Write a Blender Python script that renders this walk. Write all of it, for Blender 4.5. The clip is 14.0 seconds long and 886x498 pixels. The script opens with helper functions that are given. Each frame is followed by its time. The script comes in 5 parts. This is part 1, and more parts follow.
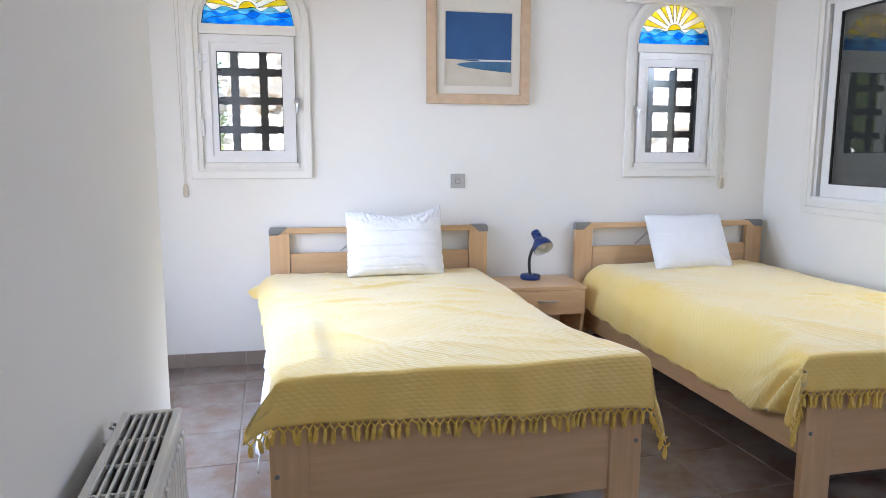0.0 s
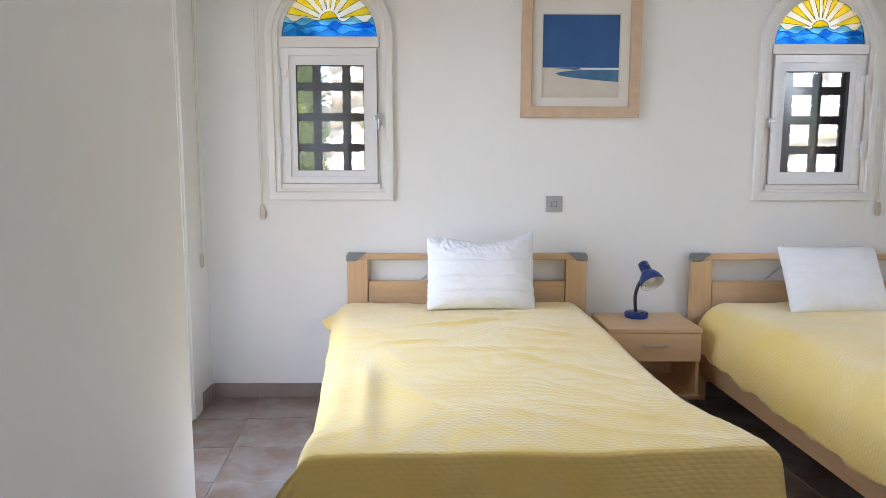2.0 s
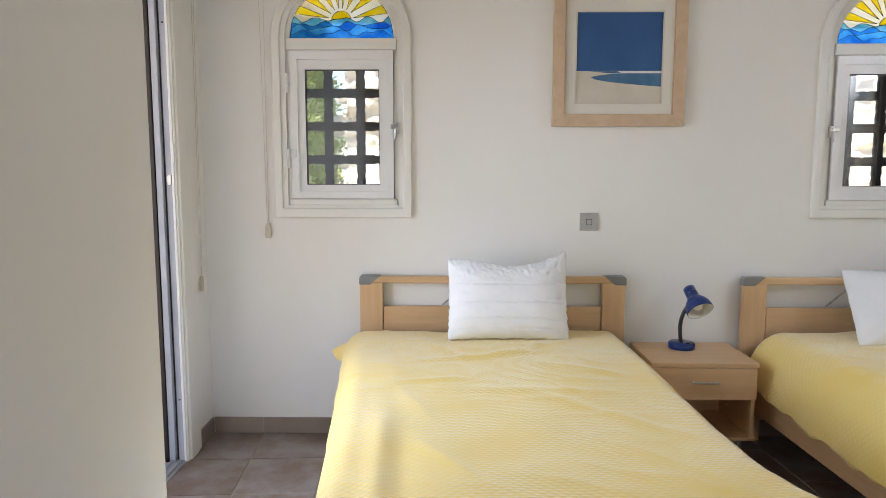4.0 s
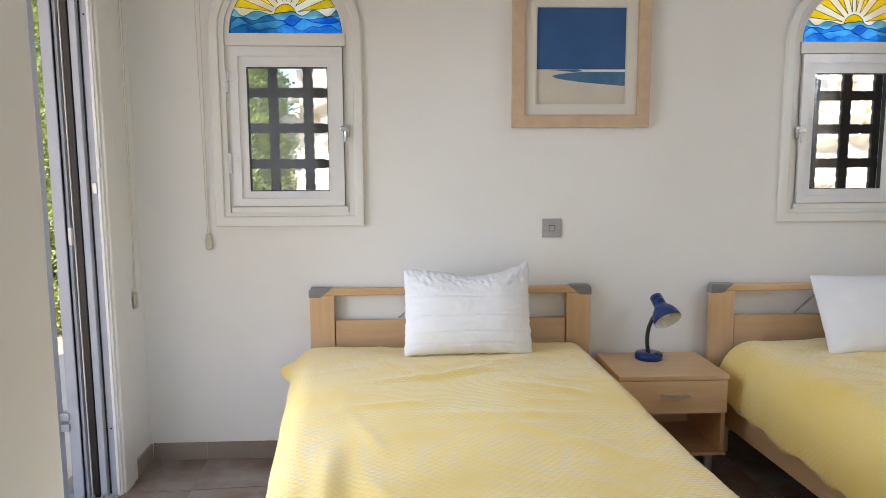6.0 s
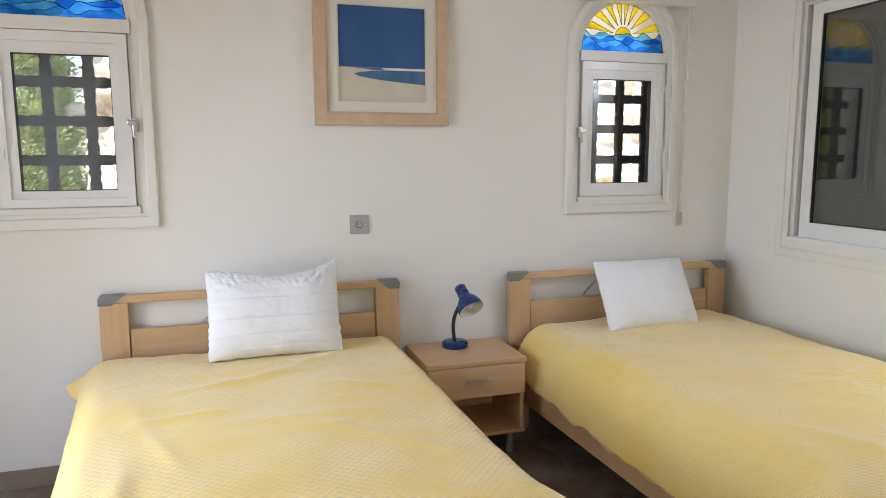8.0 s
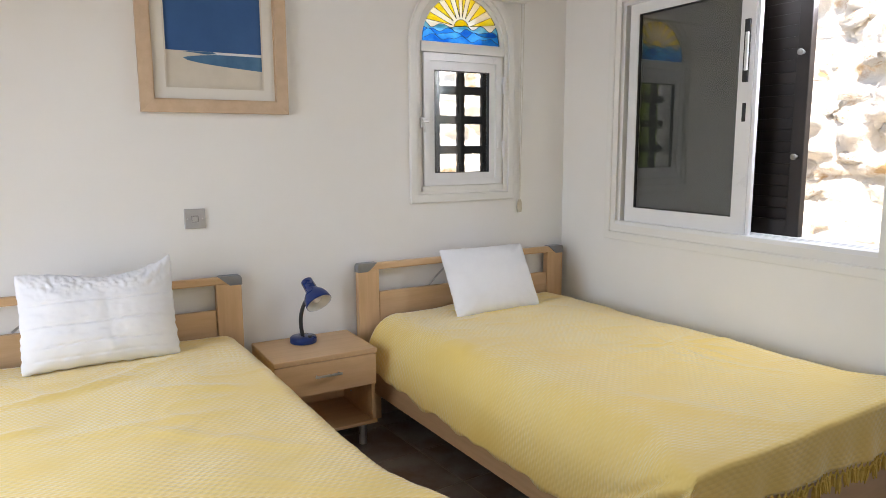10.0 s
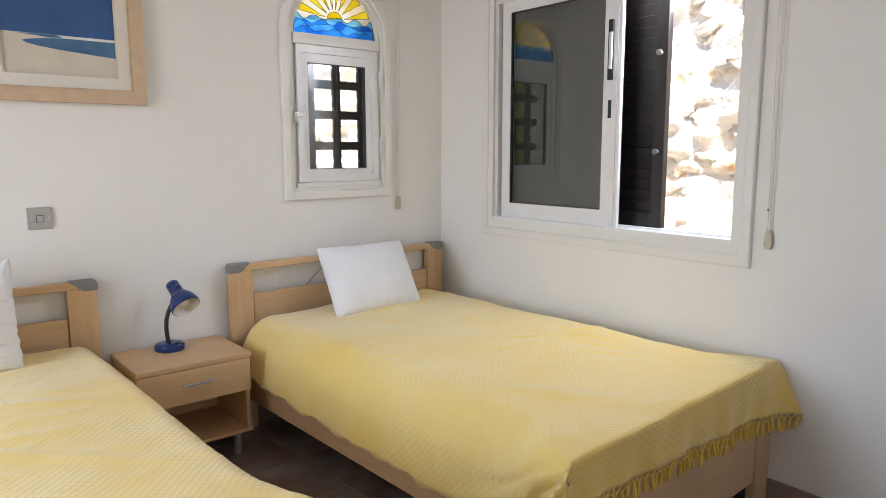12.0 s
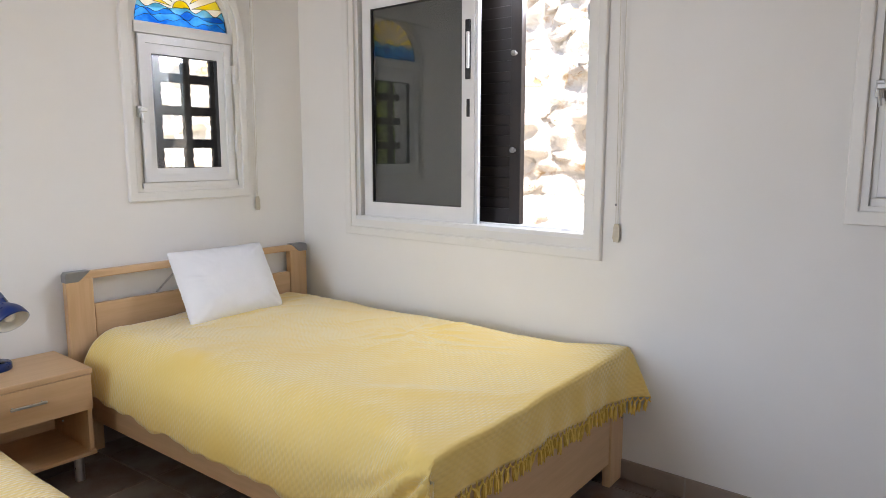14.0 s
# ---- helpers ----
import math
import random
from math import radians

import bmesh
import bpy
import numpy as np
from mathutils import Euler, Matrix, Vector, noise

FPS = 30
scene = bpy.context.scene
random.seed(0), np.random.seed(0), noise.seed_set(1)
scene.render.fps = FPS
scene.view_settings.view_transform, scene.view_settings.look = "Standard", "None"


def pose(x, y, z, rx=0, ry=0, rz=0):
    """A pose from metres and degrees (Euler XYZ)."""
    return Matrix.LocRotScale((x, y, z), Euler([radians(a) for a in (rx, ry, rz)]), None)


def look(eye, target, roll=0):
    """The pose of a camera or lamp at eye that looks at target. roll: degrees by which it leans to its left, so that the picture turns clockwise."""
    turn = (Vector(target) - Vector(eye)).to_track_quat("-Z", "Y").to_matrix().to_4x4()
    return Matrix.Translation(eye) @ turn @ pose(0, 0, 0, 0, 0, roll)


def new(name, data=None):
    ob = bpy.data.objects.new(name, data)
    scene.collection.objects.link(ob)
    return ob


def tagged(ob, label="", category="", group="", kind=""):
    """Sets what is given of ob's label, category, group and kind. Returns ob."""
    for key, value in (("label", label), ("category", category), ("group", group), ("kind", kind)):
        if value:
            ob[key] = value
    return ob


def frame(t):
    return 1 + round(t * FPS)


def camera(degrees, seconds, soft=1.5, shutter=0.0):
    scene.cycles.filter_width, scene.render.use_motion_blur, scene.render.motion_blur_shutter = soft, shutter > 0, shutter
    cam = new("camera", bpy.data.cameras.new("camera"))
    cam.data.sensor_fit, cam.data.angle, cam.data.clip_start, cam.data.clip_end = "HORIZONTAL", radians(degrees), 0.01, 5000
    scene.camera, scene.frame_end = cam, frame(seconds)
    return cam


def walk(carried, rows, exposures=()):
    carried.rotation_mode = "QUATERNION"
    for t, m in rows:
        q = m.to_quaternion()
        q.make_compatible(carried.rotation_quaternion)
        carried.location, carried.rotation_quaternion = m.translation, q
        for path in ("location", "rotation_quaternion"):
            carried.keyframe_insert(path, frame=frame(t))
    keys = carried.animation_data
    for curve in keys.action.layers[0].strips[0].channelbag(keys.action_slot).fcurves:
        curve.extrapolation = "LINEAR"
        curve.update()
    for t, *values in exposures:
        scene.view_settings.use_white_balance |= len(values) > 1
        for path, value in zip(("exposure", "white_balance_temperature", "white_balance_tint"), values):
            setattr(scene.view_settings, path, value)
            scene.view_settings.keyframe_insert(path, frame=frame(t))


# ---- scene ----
cam = camera(66.5, 14.0, 0.65)
EXPOSURES = [(0.0, 1.62, 5750, 19), (1.5, 1.36, 5900, 18.5), (2.1, 1.28, 6100, 18.5), (3.0, 1.16, 6450, 17), (5.5, 1.09, 6450, 17), (8.5, 1.18, 6500, 18), (11.0, 1.26, 6550, 18.5), (14.0, 1.34, 6450, 20)]
PATH = [
    (0, (-2.91, -4.021, 1.249), (-2.548, -2.075, 0.965), 0.1),
    (0.5, (-2.905, -3.894, 1.288), (-2.621, -1.934, 1.007), 0.1),
    (1, (-2.83, -3.797, 1.307), (-2.638, -1.825, 1.029), 0.0),
    (1.5, (-2.732, -3.716, 1.324), (-2.643, -1.736, 1.054), 0.0),
    (2, (-2.711, -3.635, 1.314), (-2.689, -1.653, 1.051), 0.1),
    (2.5, (-2.707, -3.51, 1.314), (-2.729, -1.527, 1.055), 0.1),
    (3, (-2.732, -3.42, 1.313), (-2.761, -1.435, 1.065), 0.1),
    (5.3, (-2.733, -3.126, 1.356), (-2.758, -1.14, 1.124), -0.2),
    (5.5, (-2.73, -3.102, 1.351), (-2.73, -1.115, 1.118), -0.2),
    (6, (-2.709, -3.093, 1.359), (-2.624, -1.109, 1.118), -0.3),
    (6.5, (-2.69, -3.087, 1.361), (-2.49, -1.112, 1.117), -0.3),
    (7, (-2.671, -3.103, 1.376), (-2.342, -1.146, 1.12), -0.4),
    (7.5, (-2.65, -3.115, 1.398), (-2.189, -1.188, 1.126), -0.3),
    (8, (-2.637, -3.118, 1.387), (-2.046, -1.227, 1.117), -0.2),
    (8.5, (-2.637, -3.117, 1.394), (-1.924, -1.269, 1.114), -0.1),
    (8.7, (-2.626, -3.155, 1.397), (-1.874, -1.324, 1.11), -0.4),
    (10.8, (-2.598, -3.084, 1.36), (-1.498, -1.438, 1.072), -0.0),
    (11, (-2.594, -3.092, 1.358), (-1.471, -1.462, 1.069), -0.1),
    (11.5, (-2.569, -3.089, 1.347), (-1.376, -1.509, 1.06), -0.1),
    (12, (-2.549, -3.086, 1.339), (-1.285, -1.563, 1.052), -0.1),
    (12.5, (-2.528, -3.084, 1.334), (-1.196, -1.62, 1.047), -0.1),
    (13, (-2.51, -3.08, 1.329), (-1.107, -1.683, 1.043), -0.1),
    (13.5, (-2.512, -3.078, 1.331), (-1.04, -1.755, 1.045), -0.0),
    (14, (-2.492, -3.087, 1.325), (-0.963, -1.83, 1.041), -0.0),
]
walk(cam, [(t, look(e, g, r)) for t, e, g, r in PATH], EXPOSURES)

# ---- light ----
world = bpy.data.worlds.new("sky")
scene.world = world
world.use_nodes = True
wn = world.node_tree
sky = wn.nodes.new("ShaderNodeTexSky")
sky.sky_type = "NISHITA"
sky.sun_disc = False
sky.sun_elevation = radians(54.7)
sky.sun_rotation = radians(225)
wn.links.new(sky.outputs[0], wn.nodes["Background"].inputs[0])
wn.nodes["Background"].inputs[1].default_value = 0.15

sun_data = bpy.data.lights.new("sun", "SUN")
sun_data.energy, sun_data.angle, sun_data.color = 5.0, radians(0.5), (1.0, 0.95, 0.88)
sun = new("sun", sun_data)
sun.matrix_world = look((-6, -6, 12), (0, 0, 0))

# Daylight that fills the garden door's opening.
door_light = bpy.data.lights.new("door_daylight", "AREA")
door_light.shape, door_light.size, door_light.size_y = "RECTANGLE", 1.04, 1.55
door_light.energy, door_light.color = 10.2, (0.68, 0.83, 1.0)
door_light.spread = radians(128)
door_lamp = new("door_daylight", door_light)
door_lamp.matrix_world = look((-4.06, -1.19, 1.30), (0.0, -2.1, 0.30))


# Sky light in the windows of the right-hand wall.
arch_light = bpy.data.lights.new("arch_daylight", "AREA")
arch_light.shape, arch_light.size, arch_light.size_y = "RECTANGLE", 0.5, 0.9
arch_light.spread = radians(165)
arch_light.energy, arch_light.color = 2.6, (0.95, 0.98, 1.0)
arch_lamp = new("arch_daylight", arch_light)
arch_lamp.matrix_world = look((0.18, -3.035, 1.6), (-1.5, -3.035, 1.3))
window_light = bpy.data.lights.new("window_daylight", "AREA")
window_light.shape, window_light.size, window_light.size_y = "RECTANGLE", 0.60, 0.17
window_light.energy, window_light.color = 8.0, (0.80, 0.90, 1.0)
window_lamp = new("window_daylight", window_light)
window_lamp.matrix_world = look((0.19, -1.50, 2.03), (-1.1, -1.5, 0.5))
# Warm fill lamp added behind the view; no such source is known.
fill_light = bpy.data.lights.new("rear_fill", "AREA")
fill_light.shape, fill_light.size, fill_light.size_y = "RECTANGLE", 0.85, 2.0
fill_light.energy, fill_light.color = 0.65, (1.0, 0.80, 0.58)
fill_lamp = new("rear_fill", fill_light)
fill_lamp.matrix_world = look((-1.7, -5.75, 1.05), (-1.7, -3.0, 1.0))


# ---- materials ----
def nodes_of(name):
    m = bpy.data.materials.new(name)
    m.use_nodes = True
    t = m.node_tree
    return m, t, t.nodes["Principled BSDF"]


def put(tree, kind, **values):
    n = tree.nodes.new(kind)
    for key, value in values.items():
        n.inputs[key.replace("_", " ")].default_value = value
    return n


def surface(name, colour, second, rough=0.5, metal=0.0, scale=6.0, stretch=(1, 1, 1), fine=60.0, bump=0.1, bump_distance=0.002,
            low=0.35, high=0.65, per_object=0.0, coords="Object", rough_swing=0.08, specular=0.5):
    """Two colours mixed by a coarse noise, with a fine grain in bump and gloss."""
    m, t, b = nodes_of(name)
    tc = t.nodes.new("ShaderNodeTexCoord")
    mp = put(t, "ShaderNodeMapping", Scale=stretch)
    t.links.new(tc.outputs[coords], mp.inputs["Vector"])
    info = t.nodes.new("ShaderNodeObjectInfo")
    shift = t.nodes.new("ShaderNodeVectorMath")
    shift.operation = "MULTIPLY_ADD"
    shift.inputs[1].default_value = (1, 1, 1)
    spread = t.nodes.new("ShaderNodeMath")
    spread.operation = "MULTIPLY"
    spread.inputs[1].default_value = 40.0
    t.links.new(info.outputs["Random"], spread.inputs[0])
    t.links.new(mp.outputs[0], shift.inputs[0])
    t.links.new(spread.outputs[0], shift.inputs[2])
    coarse = put(t, "ShaderNodeTexNoise", Scale=scale, Detail=6.0, Roughness=0.6)
    grain = put(t, "ShaderNodeTexNoise", Scale=fine, Detail=4.0, Roughness=0.6)
    for n in (coarse, grain):
        t.links.new(shift.outputs[0], n.inputs["Vector"])
    ramp = t.nodes.new("ShaderNodeValToRGB")
    ramp.color_ramp.elements[0].position, ramp.color_ramp.elements[1].position = low, high
    ramp.color_ramp.elements[0].color, ramp.color_ramp.elements[1].color = (*colour, 1), (*second, 1)
    t.links.new(coarse.outputs[0], ramp.inputs[0])
    out = ramp.outputs[0]
    if per_object:
        hsv = t.nodes.new("ShaderNodeHueSaturation")
        rng = t.nodes.new("ShaderNodeMapRange")
        rng.inputs[3].default_value, rng.inputs[4].default_value = 1 - per_object, 1 + per_object
        t.links.new(info.outputs["Random"], rng.inputs[0])
        t.links.new(rng.outputs[0], hsv.inputs["Value"])
        t.links.new(out, hsv.inputs["Color"])
        out = hsv.outputs[0]
    t.links.new(out, b.inputs["Base Color"])
    gloss = t.nodes.new("ShaderNodeMapRange")
    gloss.inputs[3].default_value, gloss.inputs[4].default_value = max(0.02, rough - rough_swing), min(1, rough + rough_swing)
    t.links.new(coarse.outputs[0], gloss.inputs[0])
    t.links.new(gloss.outputs[0], b.inputs["Roughness"])
    b.inputs["Metallic"].default_value = metal
    b.inputs["Specular IOR Level"].default_value = specular
    if bump:
        bp = put(t, "ShaderNodeBump", Strength=bump, Distance=bump_distance)
        t.links.new(grain.outputs[0], bp.inputs["Height"])
        t.links.new(bp.outputs[0], b.inputs["Normal"])
    return m


PLASTER = surface("white_plaster", (0.81, 0.79, 0.745), (0.84, 0.825, 0.79), 0.75, scale=1.3, fine=90, bump=0.12, bump_distance=0.002)
CEILING = surface("ceiling_paint", (0.80, 0.79, 0.77), (0.84, 0.83, 0.81), 0.85, scale=1.3, fine=90, bump=0.08)
OUTSIDE = surface("outside_render", (0.74, 0.71, 0.64), (0.80, 0.77, 0.71), 0.9, scale=2, fine=60, bump=0.3)
TRIM = surface("cream_lacquer", (0.78, 0.765, 0.715), (0.81, 0.795, 0.75), 0.35, scale=3, fine=120, bump=0.03)
ALU = surface("white_aluminium", (0.78, 0.78, 0.77), (0.82, 0.82, 0.815), 0.3, scale=4, fine=150, bump=0.02)
SILVER = surface("silver_aluminium", (0.42, 0.44, 0.50), (0.47, 0.49, 0.55), 0.45, metal=0.15, scale=5, fine=150, bump=0.03)
STEEL = surface("brushed_steel", (0.55, 0.55, 0.54), (0.66, 0.66, 0.65), 0.3, metal=0.9, scale=30, fine=200, bump=0.03)
GREYCAP = surface("grey_plastic", (0.22, 0.225, 0.23), (0.27, 0.275, 0.28), 0.33, metal=0.5, scale=20, fine=200, bump=0.03)
PLATE = surface("grey_switch_metal", (0.40, 0.39, 0.38), (0.45, 0.44, 0.43), 0.4, metal=0.2, scale=30, fine=200, bump=0.03)
BLACK = surface("black_rubber", (0.012, 0.012, 0.013), (0.02, 0.02, 0.02), 0.5, scale=30, fine=200, bump=0.05)
GASKET = surface("dark_gasket", (0.02, 0.02, 0.02), (0.03, 0.03, 0.03), 0.6, scale=30, fine=200, bump=0.05)
BEECH = ((0.62, 0.395, 0.205), (0.69, 0.455, 0.25))
WOOD_X = surface("beech_along", *BEECH, 0.42, scale=3.0, stretch=(1.2, 14, 14), fine=20, bump=0.05, per_object=0.04)
WOOD_Y = surface("beech_deep", *BEECH, 0.42, scale=3.0, stretch=(14, 1.2, 14), fine=20, bump=0.05, per_object=0.04)
WOOD_Z = surface("beech_upright", *BEECH, 0.42, scale=3.0, stretch=(14, 14, 1.2), fine=20, bump=0.05, per_object=0.04)
FRAMEWOOD = surface("pale_ash", (0.56, 0.40, 0.26), (0.64, 0.47, 0.32), 0.5, scale=3.0, stretch=(5, 5, 5), fine=30, bump=0.06)
TILE = surface("terracotta_stoneware", (0.205, 0.135, 0.10), (0.30, 0.265, 0.245), 0.33, scale=6.0, fine=28, bump=0.14, bump_distance=0.004, low=0.38, high=0.62, per_object=0.07, rough_swing=0.1)
SKIRT = surface("skirting_stoneware", (0.25, 0.19, 0.15), (0.33, 0.27, 0.225), 0.4, scale=3.2, fine=28, bump=0.10, low=0.3, high=0.7, per_object=0.07)
GROUT = surface("grout", (0.33, 0.29, 0.24), (0.39, 0.35, 0.30), 0.9, scale=12, fine=120, bump=0.2)
LINEN = surface("white_cotton", (0.83, 0.83, 0.84), (0.86, 0.86, 0.87), 0.9, scale=8, fine=500, bump=0.1, bump_distance=0.001, specular=0.2)
BLUE = surface("blue_lacquer", (0.004, 0.021, 0.12), (0.006, 0.028, 0.15), 0.28, scale=8, fine=200, bump=0.02)
LAMPWHITE = surface("lamp_enamel", (0.80, 0.78, 0.70), (0.84, 0.82, 0.75), 0.3, scale=8, fine=200, bump=0.02)
BULB = surface("frosted_bulb", (0.85, 0.85, 0.82), (0.9, 0.9, 0.88), 0.25, scale=8, fine=200, bump=0.0)
CORD = surface("cord_cotton", (0.62, 0.58, 0.50), (0.70, 0.66, 0.58), 0.8, scale=60, fine=400, bump=0.2)
PULL = surface("cord_pull", (0.50, 0.44, 0.33), (0.58, 0.52, 0.41), 0.45, scale=30, fine=200, bump=0.05)
RADIATOR = surface("radiator_enamel", (0.74, 0.72, 0.66), (0.79, 0.77, 0.72), 0.35, scale=5, fine=150, bump=0.03)
RADDARK = surface("radiator_inside", (0.16, 0.155, 0.145), (0.20, 0.195, 0.18), 0.6, scale=5, fine=100, bump=0.05)
SHUTTER = surface("dark_brown_shutter", (0.011, 0.007, 0.005), (0.019, 0.012, 0.009), 0.42, scale=6, stretch=(1, 1, 1), fine=80, bump=0.08)
GRILLE = surface("dark_stained_wood", (0.020, 0.014, 0.012), (0.034, 0.025, 0.020), 0.55, scale=8, fine=80, bump=0.15)
SCREEN = surface("dark_grey_screen", (0.055, 0.055, 0.05), (0.065, 0.065, 0.06), 0.8, scale=2, fine=300, bump=0.0)
MAT_BOARD = surface("mat_board", (0.72, 0.68, 0.60), (0.76, 0.72, 0.64), 0.85, scale=3, fine=300, bump=0.03)
SKY_PRINT = surface("print_sky_blue", (0.022, 0.085, 0.235), (0.035, 0.115, 0.30), 0.6, scale=2.5, fine=300, bump=0.02)
SEA_PRINT = surface("print_pool_blue", (0.045, 0.135, 0.26), (0.08, 0.20, 0.33), 0.6, scale=8, fine=300, bump=0.02)
SAND_PRINT = surface("print_sand", (0.60, 0.54, 0.44), (0.68, 0.62, 0.52), 0.6, scale=5, fine=300, bump=0.02)
FOAM_PRINT = surface("print_foam_white", (0.72, 0.73, 0.72), (0.78, 0.78, 0.77), 0.6, scale=5, fine=300, bump=0.02)
ROCK = surface("pale_limestone", (0.55, 0.37, 0.18), (0.78, 0.735, 0.63), 0.95, scale=3.4, fine=14, bump=0.8, bump_distance=0.03, low=0.33, high=0.43)
EARTH = surface("dry_earth", (0.42, 0.30, 0.19), (0.52, 0.42, 0.31), 0.95, scale=1.5, fine=20, bump=0.6, bump_distance=0.02)
PAVING = surface("terrace_paving", (0.55, 0.52, 0.47), (0.64, 0.61, 0.56), 0.85, scale=2, fine=40, bump=0.3)
BARK = surface("bark", (0.10, 0.07, 0.05), (0.17, 0.125, 0.09), 0.9, scale=8, stretch=(4, 4, 1), fine=40, bump=0.8, bump_distance=0.01)
ROOFING = surface("roof_tile", (0.36, 0.17, 0.10), (0.46, 0.25, 0.16), 0.85, scale=4, fine=40, bump=0.4)


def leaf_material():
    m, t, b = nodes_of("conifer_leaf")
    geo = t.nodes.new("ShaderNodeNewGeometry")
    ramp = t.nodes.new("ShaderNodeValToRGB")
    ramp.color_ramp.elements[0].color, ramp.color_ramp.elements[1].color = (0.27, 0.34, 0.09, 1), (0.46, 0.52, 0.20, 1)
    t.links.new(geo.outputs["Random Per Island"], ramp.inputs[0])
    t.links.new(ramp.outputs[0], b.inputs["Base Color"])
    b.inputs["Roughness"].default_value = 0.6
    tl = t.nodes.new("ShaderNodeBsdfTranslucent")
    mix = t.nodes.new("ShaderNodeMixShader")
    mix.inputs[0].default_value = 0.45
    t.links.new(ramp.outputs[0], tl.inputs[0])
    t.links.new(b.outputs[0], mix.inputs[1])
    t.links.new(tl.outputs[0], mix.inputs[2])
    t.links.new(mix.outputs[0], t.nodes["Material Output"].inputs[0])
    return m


def clear_glass(name, tint=(0.95, 0.97, 0.96), gloss=0.0, facing=0.045):
    """Thin window glass: straight through, with a Fresnel mirror on it."""
    m, t, b = nodes_of(name)
    t.nodes.remove(b)
    tr = t.nodes.new("ShaderNodeBsdfTransparent")
    tr.inputs[0].default_value = (*tint, 1)
    gl = t.nodes.new("ShaderNodeBsdfGlossy")
    gl.inputs["Roughness"].default_value = gloss
    lw = put(t, "ShaderNodeLayerWeight", Blend=0.5)
    power, scaled = t.nodes.new("ShaderNodeMath"), t.nodes.new("ShaderNodeMath")
    power.operation, scaled.operation = "POWER", "MULTIPLY_ADD"
    power.inputs[1].default_value = 5.0
    scaled.inputs[1].default_value, scaled.inputs[2].default_value = 1 - facing, facing
    t.links.new(lw.outputs["Facing"], power.inputs[0])
    t.links.new(power.outputs[0], scaled.inputs[0])
    mix = t.nodes.new("ShaderNodeMixShader")
    t.links.new(scaled.outputs[0], mix.inputs[0])
    t.links.new(tr.outputs[0], mix.inputs[1])
    t.links.new(gl.outputs[0], mix.inputs[2])
    t.links.new(mix.outputs[0], t.nodes["Material Output"].inputs[0])
    return m


def painted_glass(name, colour, second, clear=0.35):
    """Coloured glass that lets daylight through, partly scattered, streaked by a noise."""
    m, t, b = nodes_of(name)
    t.nodes.remove(b)
    tc = t.nodes.new("ShaderNodeTexCoord")
    n = put(t, "ShaderNodeTexNoise", Scale=16.0, Detail=3.0)
    t.links.new(tc.outputs["Object"], n.inputs["Vector"])
    ramp = t.nodes.new("ShaderNodeValToRGB")
    ramp.color_ramp.elements[0].position, ramp.color_ramp.elements[1].position = 0.35, 0.65
    ramp.color_ramp.elements[0].color, ramp.color_ramp.elements[1].color = (*colour, 1), (*second, 1)
    t.links.new(n.outputs[0], ramp.inputs[0])
    tl, tr, mix = (t.nodes.new("ShaderNode" + k) for k in ("BsdfTranslucent", "BsdfTransparent", "MixShader"))
    for s in (tl, tr):
        t.links.new(ramp.outputs[0], s.inputs[0])
    mix.inputs[0].default_value = clear
    t.links.new(tl.outputs[0], mix.inputs[1])
    t.links.new(tr.outputs[0], mix.inputs[2])
    t.links.new(mix.outputs[0], t.nodes["Material Output"].inputs[0])
    return m


